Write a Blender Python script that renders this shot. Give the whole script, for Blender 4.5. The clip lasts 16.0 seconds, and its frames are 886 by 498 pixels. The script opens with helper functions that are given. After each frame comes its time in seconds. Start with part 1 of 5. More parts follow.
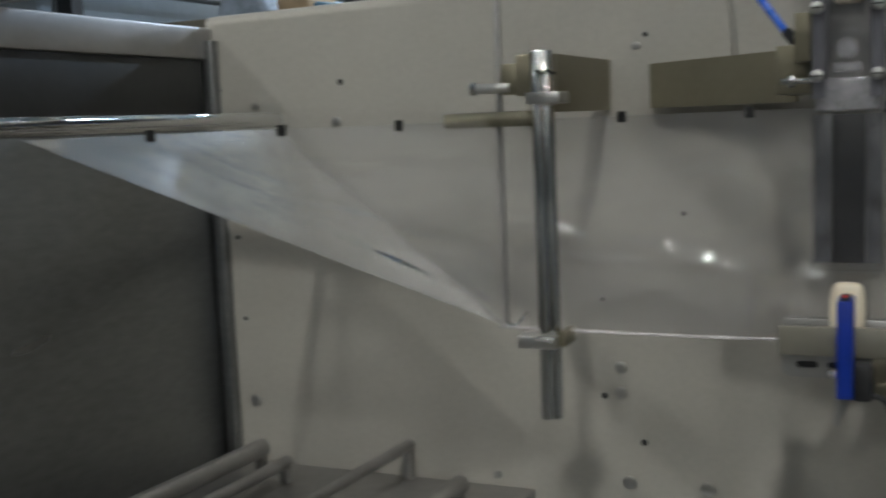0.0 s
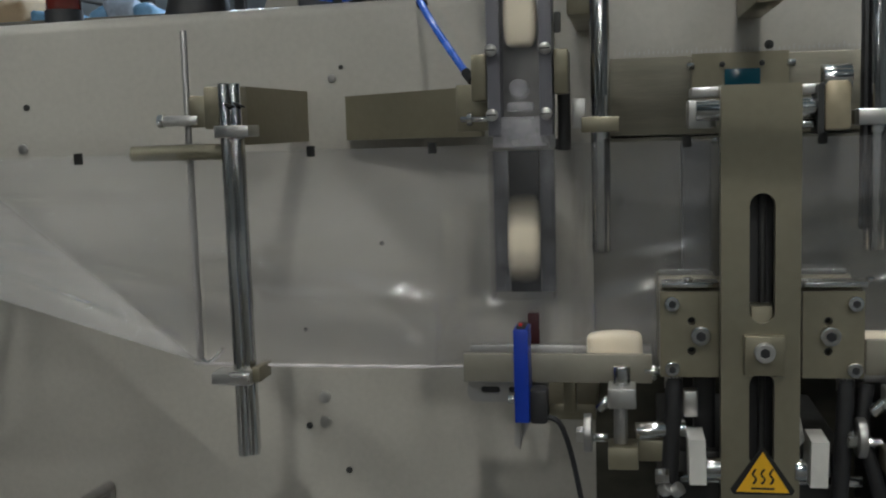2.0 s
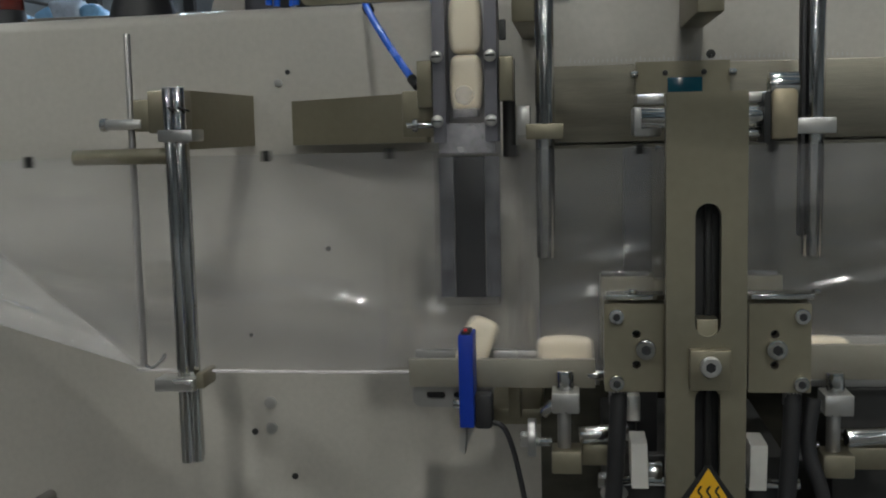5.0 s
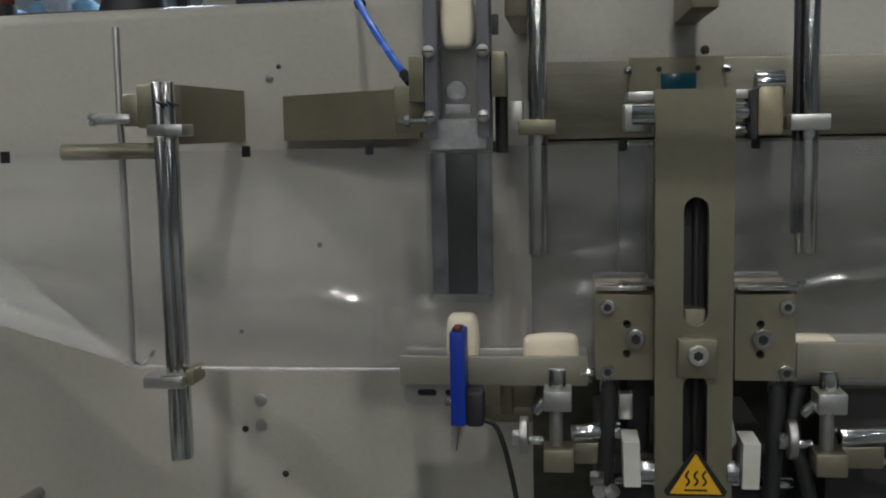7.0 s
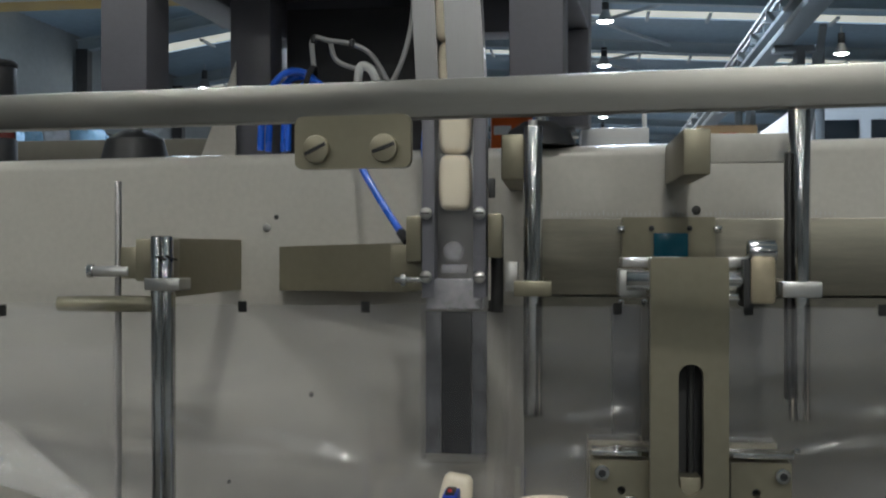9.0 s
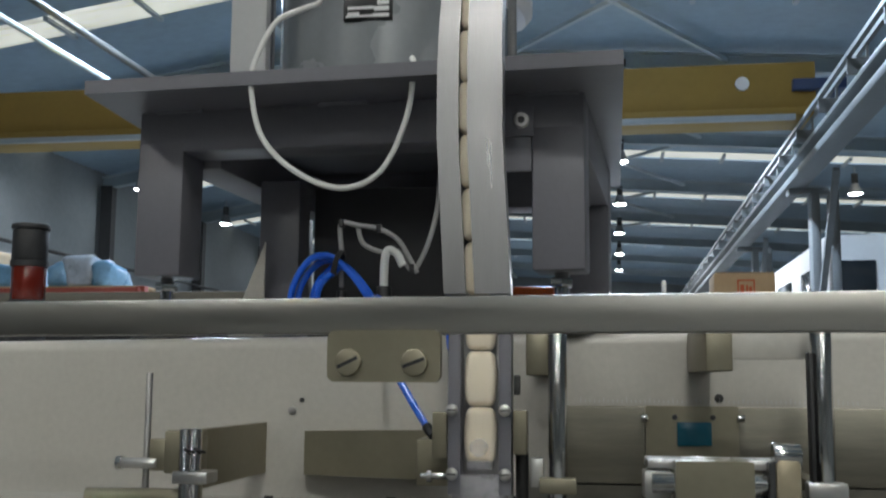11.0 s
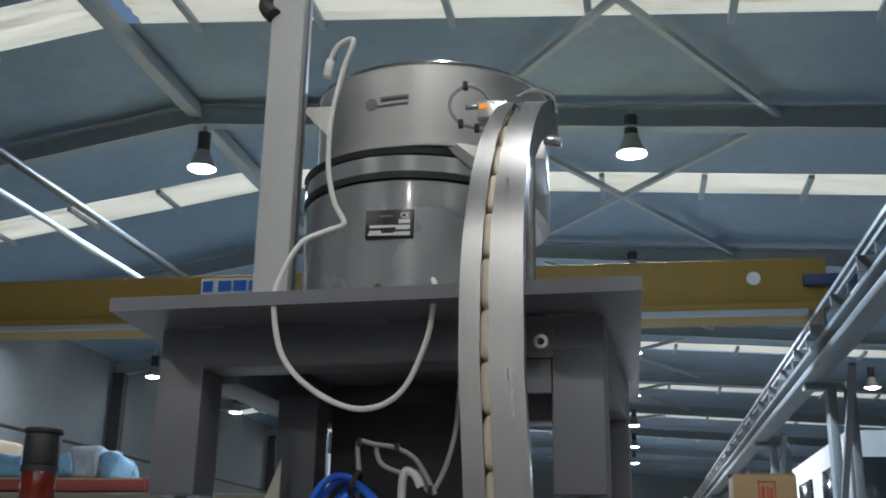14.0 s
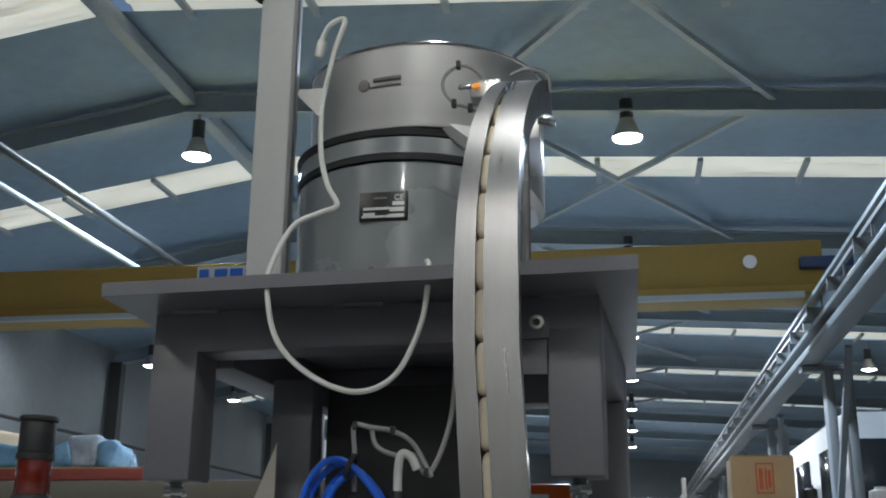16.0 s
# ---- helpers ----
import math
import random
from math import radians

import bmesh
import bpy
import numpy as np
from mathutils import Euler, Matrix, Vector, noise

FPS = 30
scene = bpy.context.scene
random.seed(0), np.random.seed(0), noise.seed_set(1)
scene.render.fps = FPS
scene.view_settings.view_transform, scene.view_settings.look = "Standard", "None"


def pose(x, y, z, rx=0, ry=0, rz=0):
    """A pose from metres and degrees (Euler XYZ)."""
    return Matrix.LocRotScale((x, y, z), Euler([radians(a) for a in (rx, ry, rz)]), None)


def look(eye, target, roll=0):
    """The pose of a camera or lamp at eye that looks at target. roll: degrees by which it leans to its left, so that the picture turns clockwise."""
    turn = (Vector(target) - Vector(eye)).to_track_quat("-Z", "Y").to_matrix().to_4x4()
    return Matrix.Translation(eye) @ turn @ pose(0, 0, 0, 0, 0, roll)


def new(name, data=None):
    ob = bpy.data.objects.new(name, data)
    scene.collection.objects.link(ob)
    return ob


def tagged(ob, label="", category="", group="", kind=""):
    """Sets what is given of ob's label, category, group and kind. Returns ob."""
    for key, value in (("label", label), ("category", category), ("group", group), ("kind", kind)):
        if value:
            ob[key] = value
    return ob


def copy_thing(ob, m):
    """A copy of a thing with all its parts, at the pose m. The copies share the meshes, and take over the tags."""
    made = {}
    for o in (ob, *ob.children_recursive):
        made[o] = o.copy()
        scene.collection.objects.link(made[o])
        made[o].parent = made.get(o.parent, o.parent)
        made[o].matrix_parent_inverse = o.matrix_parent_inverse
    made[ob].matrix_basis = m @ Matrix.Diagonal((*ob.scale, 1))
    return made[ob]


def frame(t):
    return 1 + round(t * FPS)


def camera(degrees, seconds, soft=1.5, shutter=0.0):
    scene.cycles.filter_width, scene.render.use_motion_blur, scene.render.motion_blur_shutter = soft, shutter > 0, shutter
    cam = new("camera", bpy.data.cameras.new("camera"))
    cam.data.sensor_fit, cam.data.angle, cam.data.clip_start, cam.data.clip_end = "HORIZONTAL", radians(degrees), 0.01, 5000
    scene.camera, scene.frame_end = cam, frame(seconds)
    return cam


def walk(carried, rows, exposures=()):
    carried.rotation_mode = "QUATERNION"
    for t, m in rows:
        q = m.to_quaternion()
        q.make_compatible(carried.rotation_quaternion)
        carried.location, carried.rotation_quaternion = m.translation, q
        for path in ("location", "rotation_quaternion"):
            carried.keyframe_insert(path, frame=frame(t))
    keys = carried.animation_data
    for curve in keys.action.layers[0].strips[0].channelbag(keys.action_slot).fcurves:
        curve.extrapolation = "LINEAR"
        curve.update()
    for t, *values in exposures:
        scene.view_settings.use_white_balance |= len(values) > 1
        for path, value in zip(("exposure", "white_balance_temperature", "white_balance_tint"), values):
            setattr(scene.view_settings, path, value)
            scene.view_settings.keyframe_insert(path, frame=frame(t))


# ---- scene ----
cam = camera(45.0, 16.0, soft=2.0, shutter=0.5)
PATH = [
    (0, (0.014, 0.12, 1.315), (-0.781, 1.939, 1.075), -2.3),
    (0.5, (0.044, 0.139, 1.321), (-0.554, 2.031, 1.074), -2.2),
    (1, (0.056, 0.137, 1.323), (-0.405, 2.068, 1.081), -2.5),
    (1.5, (0.061, 0.139, 1.325), (-0.326, 2.087, 1.084), -2.2),
    (2, (0.058, 0.135, 1.33), (-0.277, 2.094, 1.103), -1.7),
    (2.5, (0.061, 0.126, 1.331), (-0.239, 2.093, 1.13), -1.7),
    (3, (0.066, 0.12, 1.331), (-0.206, 2.091, 1.127), -1.7),
    (3.5, (0.067, 0.124, 1.33), (-0.191, 2.096, 1.123), -1.3),
    (4, (0.064, 0.128, 1.332), (-0.184, 2.1, 1.113), -1.3),
    (6.5, (0.063, 0.138, 1.329), (-0.175, 2.112, 1.107), -1.2),
    (7, (0.064, 0.141, 1.33), (-0.168, 2.115, 1.103), -1.1),
    (7.5, (0.063, 0.146, 1.331), (-0.166, 2.123, 1.137), -0.9),
    (8, (0.062, 0.142, 1.344), (-0.152, 2.127, 1.217), -0.9),
    (8.5, (0.058, 0.14, 1.352), (-0.151, 2.128, 1.276), -0.6),
    (9, (0.057, 0.138, 1.364), (-0.15, 2.127, 1.364), -0.0),
    (9.5, (0.056, 0.131, 1.375), (-0.157, 2.119, 1.443), -0.0),
    (9.6, (0.054, 0.123, 1.375), (-0.161, 2.11, 1.467), -0.2),
    (9.7, (0.056, 0.131, 1.38), (-0.173, 2.116, 1.475), -0.2),
    (11.8, (0.048, 0.106, 1.426), (-0.19, 2.052, 1.821), 0.8),
    (12, (0.048, 0.106, 1.429), (-0.192, 2.046, 1.854), 0.9),
    (12.5, (0.045, 0.108, 1.442), (-0.206, 2.032, 1.927), 1.1),
    (13, (0.043, 0.102, 1.451), (-0.214, 2.007, 2.003), 0.8),
    (13.5, (0.043, 0.099, 1.455), (-0.213, 1.988, 2.06), 1.2),
    (14, (0.043, 0.102, 1.455), (-0.212, 1.995, 2.047), 1.1),
    (14.5, (0.042, 0.105, 1.452), (-0.206, 2.001, 2.039), 0.9),
    (15, (0.044, 0.109, 1.452), (-0.203, 2.009, 2.025), 0.8),
    (15.5, (0.044, 0.111, 1.453), (-0.206, 2.013, 2.022), 0.6),
    (16, (0.044, 0.114, 1.452), (-0.205, 2.015, 2.02), 0.5),
]
walk(cam, [(t, look(e, g, r)) for t, e, g, r in PATH], [(0.0, -0.18), (4.0, -0.24), (7.5, -0.2), (9.0, -0.08), (12.5, 0.12), (14.0, -0.03), (16.0, -0.12)])


# ---------------------------------------------------------------- light
world = bpy.data.worlds.new("world")
scene.world = world
world.use_nodes = True
wn = world.node_tree
sky = wn.nodes.new("ShaderNodeTexSky")
sky.sky_type, sky.sun_disc, sky.sun_elevation, sky.sun_rotation = "NISHITA", False, radians(35), radians(200)
wn.links.new(sky.outputs[0], wn.nodes["Background"].inputs[0])
wn.nodes["Background"].inputs[1].default_value = 0.10

# the hall's own frame: hx across, hy along, hz over the camera's height
HALL = Matrix.Translation((0.044, 0.105, 1.452)) @ pose(0, 0, 0, 0, 0, -2.4)


def lamp(name, at, power, size, color, down=True):
    data = bpy.data.lights.new(name, "AREA")
    data.shape, data.size, data.energy, data.color = "DISK", size, power, color
    ob = new(name, data)
    ob.matrix_world = Matrix.Translation(at)
    return ob


COOL = (0.62, 0.79, 1.0)
PALE = (0.86, 0.92, 1.0)
WARM = (0.955, 0.965, 0.91)


for name, at, power, tint in (("hall_light_over", (0.13, 0.8, 5.0), 60, WARM), ("hall_light_behind", (0.65, -4.5, 4.9), 185, WARM), ("hall_light_right", (5.8, -5.1, 4.7), 100, WARM), ("hall_light_corner", (5.8, -11.0, 4.7), 130, WARM), ("hall_light_side", (-5.54, -5.1, 5.0), 220, WARM), ("hall_light_back", (0.13, -11.0, 5.0), 170, WARM), ("hall_light_rear", (0.13, -16.9, 5.0), 160, WARM),
                              ("hall_light_last", (0.13, -22.8, 5.0), 160, WARM), ("hall_light_ahead", (0.13, 6.7, 5.0), 130, COOL), ("hall_light_bright", (0.13, 12.6, 5.02), 800, COOL), ("hall_light_far", (0.13, 24.4, 4.93), 800, PALE),
                              ("hall_light_left", (-5.54, 12.6, 5.05), 560, COOL), ("hall_light_end", (0.13, 48.0, 4.93), 1500, PALE), ("hall_light_wall", (-11.4, 18.5, 4.4), 110, PALE)):
    lamp(name, HALL @ Vector(at), power, 0.36, tint)


# ---------------------------------------------------------------- materials
def mat(name, color, rough=0.5, metal=0.0, var=0.12, scale=6.0, fine=90.0, bump=0.02, stretch=(1, 1, 1), coat=0.0, emit=0.0, random_tone=0.0, glow=(1, 1, 1)):
    m = bpy.data.materials.new(name)
    m.use_nodes = True
    n, l = m.node_tree.nodes, m.node_tree.links
    b = n["Principled BSDF"]
    co = n.new("ShaderNodeTexCoord")
    mp = n.new("ShaderNodeMapping")
    mp.inputs["Scale"].default_value = stretch
    l.new(co.outputs["Object"], mp.inputs[0])
    big, small = n.new("ShaderNodeTexNoise"), n.new("ShaderNodeTexNoise")
    big.inputs["Scale"].default_value, small.inputs["Scale"].default_value = scale, fine
    big.inputs["Detail"].default_value, small.inputs["Detail"].default_value = 5, 3
    l.new(mp.outputs[0], big.inputs["Vector"])
    l.new(mp.outputs[0], small.inputs["Vector"])
    add = n.new("ShaderNodeMath")
    add.operation = "MULTIPLY_ADD"
    l.new(small.outputs[0], add.inputs[0])
    add.inputs[1].default_value = 0.5
    l.new(big.outputs[0], add.inputs[2])
    ramp = n.new("ShaderNodeMapRange")
    ramp.inputs[1].default_value, ramp.inputs[2].default_value = 0.45, 1.05
    ramp.inputs[3].default_value, ramp.inputs[4].default_value = 1 - var, 1 + var
    l.new(add.outputs[0], ramp.inputs[0])
    tone = ramp.outputs[0]
    if random_tone:
        info = n.new("ShaderNodeObjectInfo")
        rr = n.new("ShaderNodeMapRange")
        rr.inputs[3].default_value, rr.inputs[4].default_value = 1 - random_tone, 1 + random_tone
        l.new(info.outputs["Random"], rr.inputs[0])
        mul = n.new("ShaderNodeMath")
        mul.operation = "MULTIPLY"
        l.new(tone, mul.inputs[0])
        l.new(rr.outputs[0], mul.inputs[1])
        tone = mul.outputs[0]
    vm = n.new("ShaderNodeVectorMath")
    vm.operation = "SCALE"
    vm.inputs[0].default_value = color
    l.new(tone, vm.inputs["Scale"])
    l.new(vm.outputs[0], b.inputs["Base Color"])
    r2 = n.new("ShaderNodeMapRange")
    r2.inputs[1].default_value, r2.inputs[2].default_value = 0.3, 0.75
    r2.inputs[3].default_value, r2.inputs[4].default_value = max(0.02, rough - 0.08), min(1, rough + 0.10)
    l.new(big.outputs[0], r2.inputs[0])
    l.new(r2.outputs[0], b.inputs["Roughness"])
    b.inputs["Metallic"].default_value = metal
    b.inputs["Coat Weight"].default_value = coat
    if bump:
        bp = n.new("ShaderNodeBump")
        bp.inputs["Strength"].default_value, bp.inputs["Distance"].default_value = bump * 5, 0.002
        l.new(small.outputs[0], bp.inputs["Height"])
        l.new(bp.outputs[0], b.inputs["Normal"])
    if emit:
        b.inputs["Emission Color"].default_value = (*glow, 1)
        b.inputs["Emission Strength"].default_value = emit
        if var > 0.3:                 # dirt lets less light through
            l.new(vm.outputs[0], b.inputs["Emission Color"])
    return m


def clear(name, color, see, rough=0.08, haze=0.3, wave=0.0, scale=12.0, stretch=(1, 1, 1), shine=1.0, grain=None):
    """A clear plastic: it lets most light straight through, scatters a little and shines."""
    m = bpy.data.materials.new(name)
    m.use_nodes = True
    n, l = m.node_tree.nodes, m.node_tree.links
    n.remove(n["Principled BSDF"])
    no = n.new("ShaderNodeTexNoise")
    no.inputs["Scale"].default_value, no.inputs["Detail"].default_value = scale, 4
    co, mp = n.new("ShaderNodeTexCoord"), n.new("ShaderNodeMapping")
    mp.inputs["Scale"].default_value = stretch
    if grain:                         # streaks along one line
        mp.vector_type = "TEXTURE"
        mp.inputs["Scale"].default_value = (9, 1, 1)
        mp.inputs["Rotation"].default_value = Vector(grain).to_track_quat("X", "Z").to_euler()
    l.new(co.outputs["Object"], mp.inputs[0])
    l.new(mp.outputs[0], no.inputs["Vector"])
    r = n.new("ShaderNodeMapRange")
    r.inputs[1].default_value, r.inputs[2].default_value = 0.35, 0.7
    r.inputs[3].default_value, r.inputs[4].default_value = (1 - see) * (1 - haze * 0.5), (1 - see) * (1 + haze)
    l.new(no.outputs[0], r.inputs[0])
    bp = n.new("ShaderNodeBump")
    bp.inputs["Strength"].default_value, bp.inputs["Distance"].default_value = wave, 0.01
    l.new(no.outputs[0], bp.inputs["Height"])
    clearing, cloud, gloss, fres = n.new("ShaderNodeBsdfTransparent"), n.new("ShaderNodeBsdfDiffuse"), n.new("ShaderNodeBsdfGlossy"), n.new("ShaderNodeFresnel")
    cloud.inputs["Color"].default_value = (*color, 1)
    onward, both = n.new("ShaderNodeBsdfTranslucent"), n.new("ShaderNodeMixShader")
    onward.inputs["Color"].default_value = (*color, 1)
    both.inputs[0].default_value = 0.35
    l.new(cloud.outputs[0], both.inputs[1])
    l.new(onward.outputs[0], both.inputs[2])
    gloss.inputs["Roughness"].default_value = rough
    fres.inputs["IOR"].default_value = 1.5
    k = n.new("ShaderNodeMath")
    k.operation = "MULTIPLY"
    k.inputs[1].default_value = shine
    l.new(fres.outputs[0], k.inputs[0])
    for sh in (gloss, fres):
        l.new(bp.outputs[0], sh.inputs["Normal"])
    a, c = n.new("ShaderNodeMixShader"), n.new("ShaderNodeMixShader")
    l.new(r.outputs[0], a.inputs[0])
    l.new(clearing.outputs[0], a.inputs[1])
    l.new(both.outputs[0], a.inputs[2])
    l.new(k.outputs[0], c.inputs[0])
    l.new(a.outputs[0], c.inputs[1])
    l.new(gloss.outputs[0], c.inputs[2])
    l.new(c.outputs[0], n["Material Output"].inputs[0])
    return m


PAINT = mat("light_grey_paint", (0.475, 0.452, 0.408), 0.36, 0.0, 0.10, 4, 140, 0.02)
STRIP = mat("brushed_strip", (0.23, 0.215, 0.175), 0.44, 0.7, 0.16, 9, 60, 0.02, (1, 1, 14))
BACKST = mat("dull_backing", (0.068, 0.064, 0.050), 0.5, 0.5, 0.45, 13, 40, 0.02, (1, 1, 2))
NICKEL = mat("nickel_plate", (0.295, 0.268, 0.198), 0.40, 0.75, 0.10, 9, 120, 0.02)
STEEL = mat("brushed_steel", (0.31, 0.30, 0.28), 0.34, 1.0, 0.06, 3, 60, 0.002, (0.3, 12, 12))
TRACKST = mat("track_steel", (0.30, 0.295, 0.30), 0.34, 1.0, 0.06, 9, 90, 0.001, (12, 1, 1))
CHROME = mat("polished_steel", (0.60, 0.60, 0.59), 0.14, 1.0, 0.06, 20, 200, 0.004)
DULL = mat("dull_steel", (0.42, 0.41, 0.40), 0.42, 0.9, 0.18, 7, 50, 0.03)
WALLST = mat("stainless_side", (0.24, 0.245, 0.25), 0.34, 0.9, 0.22, 3, 45, 0.03, (1, 1, 3))
BLACK = mat("black_rubber", (0.018, 0.018, 0.02), 0.55, 0, 0.25, 12, 90, 0.03)
DARKM = mat("blackened_steel", (0.05, 0.05, 0.05), 0.45, 0.4, 0.2, 10, 90, 0.02)
ALLOY = mat("cast_alloy", (0.62, 0.61, 0.59), 0.32, 0.9, 0.10, 15, 130, 0.02)
BLUE = mat("blue_plastic", (0.006, 0.035, 0.33), 0.38, 0, 0.10, 20, 120, 0.01)
HOSE = mat("blue_hose", (0.015, 0.13, 0.72), 0.30, 0, 0.08, 20, 120, 0.0)
SOAP = mat("cream_bar", (0.86, 0.76, 0.60), 0.55, 0, 0.07, 30, 220, 0.02, random_tone=0.04)
YELLOW = mat("warning_yellow", (0.78, 0.43, 0.02), 0.45, 0, 0.08, 30, 150, 0.0)
SIGNBLK = mat("sign_black", (0.015, 0.015, 0.015), 0.5, 0, 0.1, 30, 150, 0.0)
GREY = mat("grey_table_paint", (0.150, 0.148, 0.170), 0.45, 0, 0.08, 5, 160, 0.02)
CABIN = mat("dark_cabinet", (0.045, 0.045, 0.05), 0.5, 0, 0.1, 5, 120, 0.02)
GREYL = mat("light_post_paint", (0.50, 0.50, 0.50), 0.45, 0, 0.06, 5, 160, 0.02)
BOWL = mat("brushed_bowl", (0.78, 0.765, 0.76), 0.42, 1.0, 0.03, 3, 60, 0.004, (1, 1, 20))
DRUM = mat("grey_drum", (0.235, 0.25, 0.265), 0.26, 0.1, 0.08, 4, 120, 0.01, coat=0.3)
SMOKE = mat("smoked_plastic", (0.11, 0.11, 0.12), 0.4, 0, 0.5, 40, 90, 0.01)
WHITEC = mat("white_cable", (0.72, 0.72, 0.70), 0.45, 0, 0.05, 20, 120, 0.0)
GREYC = mat("grey_cable", (0.32, 0.32, 0.32), 0.5, 0, 0.05, 20, 120, 0.0)
BRASSY = mat("yellowed_steel", (0.55, 0.47, 0.33), 0.35, 0.7, 0.15, 20, 120, 0.02)
WHITEM = mat("pale_alloy", (0.72, 0.70, 0.66), 0.45, 0.3, 0.08, 20, 120, 0.01)
RED = mat("red_lens", (0.13, 0.012, 0.006), 0.14, 0, 0.1, 20, 100, 0.0, coat=0.5)
MAROON = mat("maroon_plastic", (0.045, 0.012, 0.014), 0.35, 0, 0.1, 20, 100, 0.0)
BEDST = mat("bed_alloy", (0.29, 0.27, 0.225), 0.45, 0.35, 0.10, 12, 90, 0.02)
REDLED = mat("red_led", (0.5, 0.02, 0.02), 0.4, 0, 0, 1, 1, 0.0, emit=0.12, glow=(1.0, 0.05, 0.06))
ORANGE = mat("orange_tool", (0.75, 0.13, 0.02), 0.4, 0, 0.1, 10, 90, 0.0)
SCREEN = mat("blue_screen", (0.006, 0.035, 0.05), 0.15, 0, 0.1, 10, 90, 0.0, emit=0.025, glow=(0.05, 0.5, 0.7))
PLATEBK = mat("nameplate_black", (0.02, 0.02, 0.02), 0.35, 0.2, 0.1, 20, 100, 0.0)
PLATEWH = mat("nameplate_white", (0.75, 0.75, 0.75), 0.4, 0, 0.05, 20, 100, 0.0)
ROOF = mat("roof_sheet", (0.245, 0.335, 0.415), 0.55, 0.1, 0.18, 0.5, 5, 0.05)
FRAME = mat("hall_steel", (0.36, 0.41, 0.44), 0.5, 0.1, 0.12, 2, 20, 0.02)
PORTAL = mat("portal_steel", (0.28, 0.33, 0.355), 0.55, 0.1, 0.12, 2, 20, 0.02)
RUNWAY = mat("runway_steel", (0.15, 0.16, 0.165), 0.5, 0.1, 0.15, 2, 20, 0.02)
CRANE = mat("crane_yellow", (0.30, 0.19, 0.04), 0.62, 0, 0.10, 1.5, 14, 0.02)
HWALL = mat("hall_wall", (0.20, 0.22, 0.23), 0.7, 0, 0.15, 0.6, 8, 0.03)
CONC = mat("concrete_floor", (0.34, 0.345, 0.345), 0.5, 0, 0.2, 0.7, 12, 0.04)
DARKG = mat("dark_glass", (0.02, 0.025, 0.03), 0.12, 0, 0.1, 1, 10, 0.0)
BENCH = mat("bench_beige", (0.11, 0.10, 0.08), 0.6, 0, 0.12, 4, 40, 0.02)
CARD = mat("cardboard", (0.48, 0.33, 0.19), 0.8, 0, 0.1, 6, 60, 0.03)
CARDINK = mat("carton_ink", (0.55, 0.12, 0.05), 0.8, 0, 0.1, 6, 60, 0.0)
WRAP = mat("wrapped_goods", (0.42, 0.47, 0.53), 0.3, 0, 0.3, 4, 25, 0.1)
WRAPB = mat("blue_wrapped_goods", (0.17, 0.34, 0.50), 0.3, 0, 0.3, 4, 25, 0.1)
RACK = mat("red_rack", (0.30, 0.06, 0.04), 0.5, 0.1, 0.15, 3, 30, 0.02)
WHITE = mat("office_white", (0.66, 0.67, 0.68), 0.6, 0, 0.06, 1, 12, 0.02)
SKYL = mat("skylight_sheet", (0.7, 0.70, 0.62), 0.6, 0, 0.4, 2.2, 9, 0.0, (0.25, 5, 1), emit=0.62, glow=(1.0, 0.99, 0.92))
GLOW = mat("lamp_glow", (0.9, 0.9, 0.9), 0.5, 0, 0, 1, 1, 0.0, emit=30.0, glow=(0.86, 0.94, 1.0))
LED = mat("sensor_led", (0.8, 0.3, 0.05), 0.4, 0, 0, 1, 1, 0.0, emit=0.7, glow=(1.0, 0.35, 0.05))
TRUCK = mat("truck_blue", (0.02, 0.045, 0.12), 0.5, 0, 0.1, 3, 30, 0.0)
BLUESIGN = mat("sign_blue", (0.03, 0.15, 0.55), 0.5, 0, 0.05, 2, 20, 0.0)
FILM = clear("clear_film", (0.86, 0.83, 0.83), 0.905, 0.13, 0.9, 0.06, 7, (0.6, 1, 2.2), 2.0)
FILMW = clear("folded_film", (0.94, 0.90, 0.92), 0.50, 0.20, 0.4, 0.08, 45, (1, 1, 1), 0.8, (0.274, 0.345, -0.205))
ACRYL = clear("clear_acrylic", (0.60, 0.60, 0.66), 0.983, 0.05, 0.9, 0.02, 25, (1, 1, 1), 0.3)
FROST = clear("frosted_acrylic", (0.60, 0.59, 0.63), 0.55, 0.15, 0.5, 0.05, 60, (1, 1, 1), 0.6)
TEXTST = mat("etched_grey", (0.20, 0.19, 0.19), 0.5, 0.3, 0.1, 20, 100, 0.0)


# ---------------------------------------------------------------- mesh helpers
ORIGIN = {}


def thing(name, at, label, category="", group="", kind=""):
    ob = new(name)
    ob.location = at
    ORIGIN[ob.name] = Vector(at)
    return tagged(ob, label, category, group, kind)


def part(name, bm, material, parent=None, label="", smooth=True, turn=None):
    """One mesh object out of a bmesh in world places, hung under a thing or a part."""
    at = ORIGIN[parent.name] if parent else Vector((0, 0, 0))
    if turn is not None:
        bm.transform(turn)
    bmesh.ops.translate(bm, vec=-at, verts=bm.verts)
    bmesh.ops.recalc_face_normals(bm, faces=bm.faces)
    me = bpy.data.meshes.new(name)
    bm.to_mesh(me)
    bm.free()
    me.materials.append(material)
    if smooth:
        me.polygons.foreach_set("use_smooth", [True] * len(me.polygons))
        me.set_sharp_from_angle(angle=radians(35))
    ob = new(name, me)
    if parent:
        ob.parent = parent
    ORIGIN[ob.name] = at
    return tagged(ob, label)


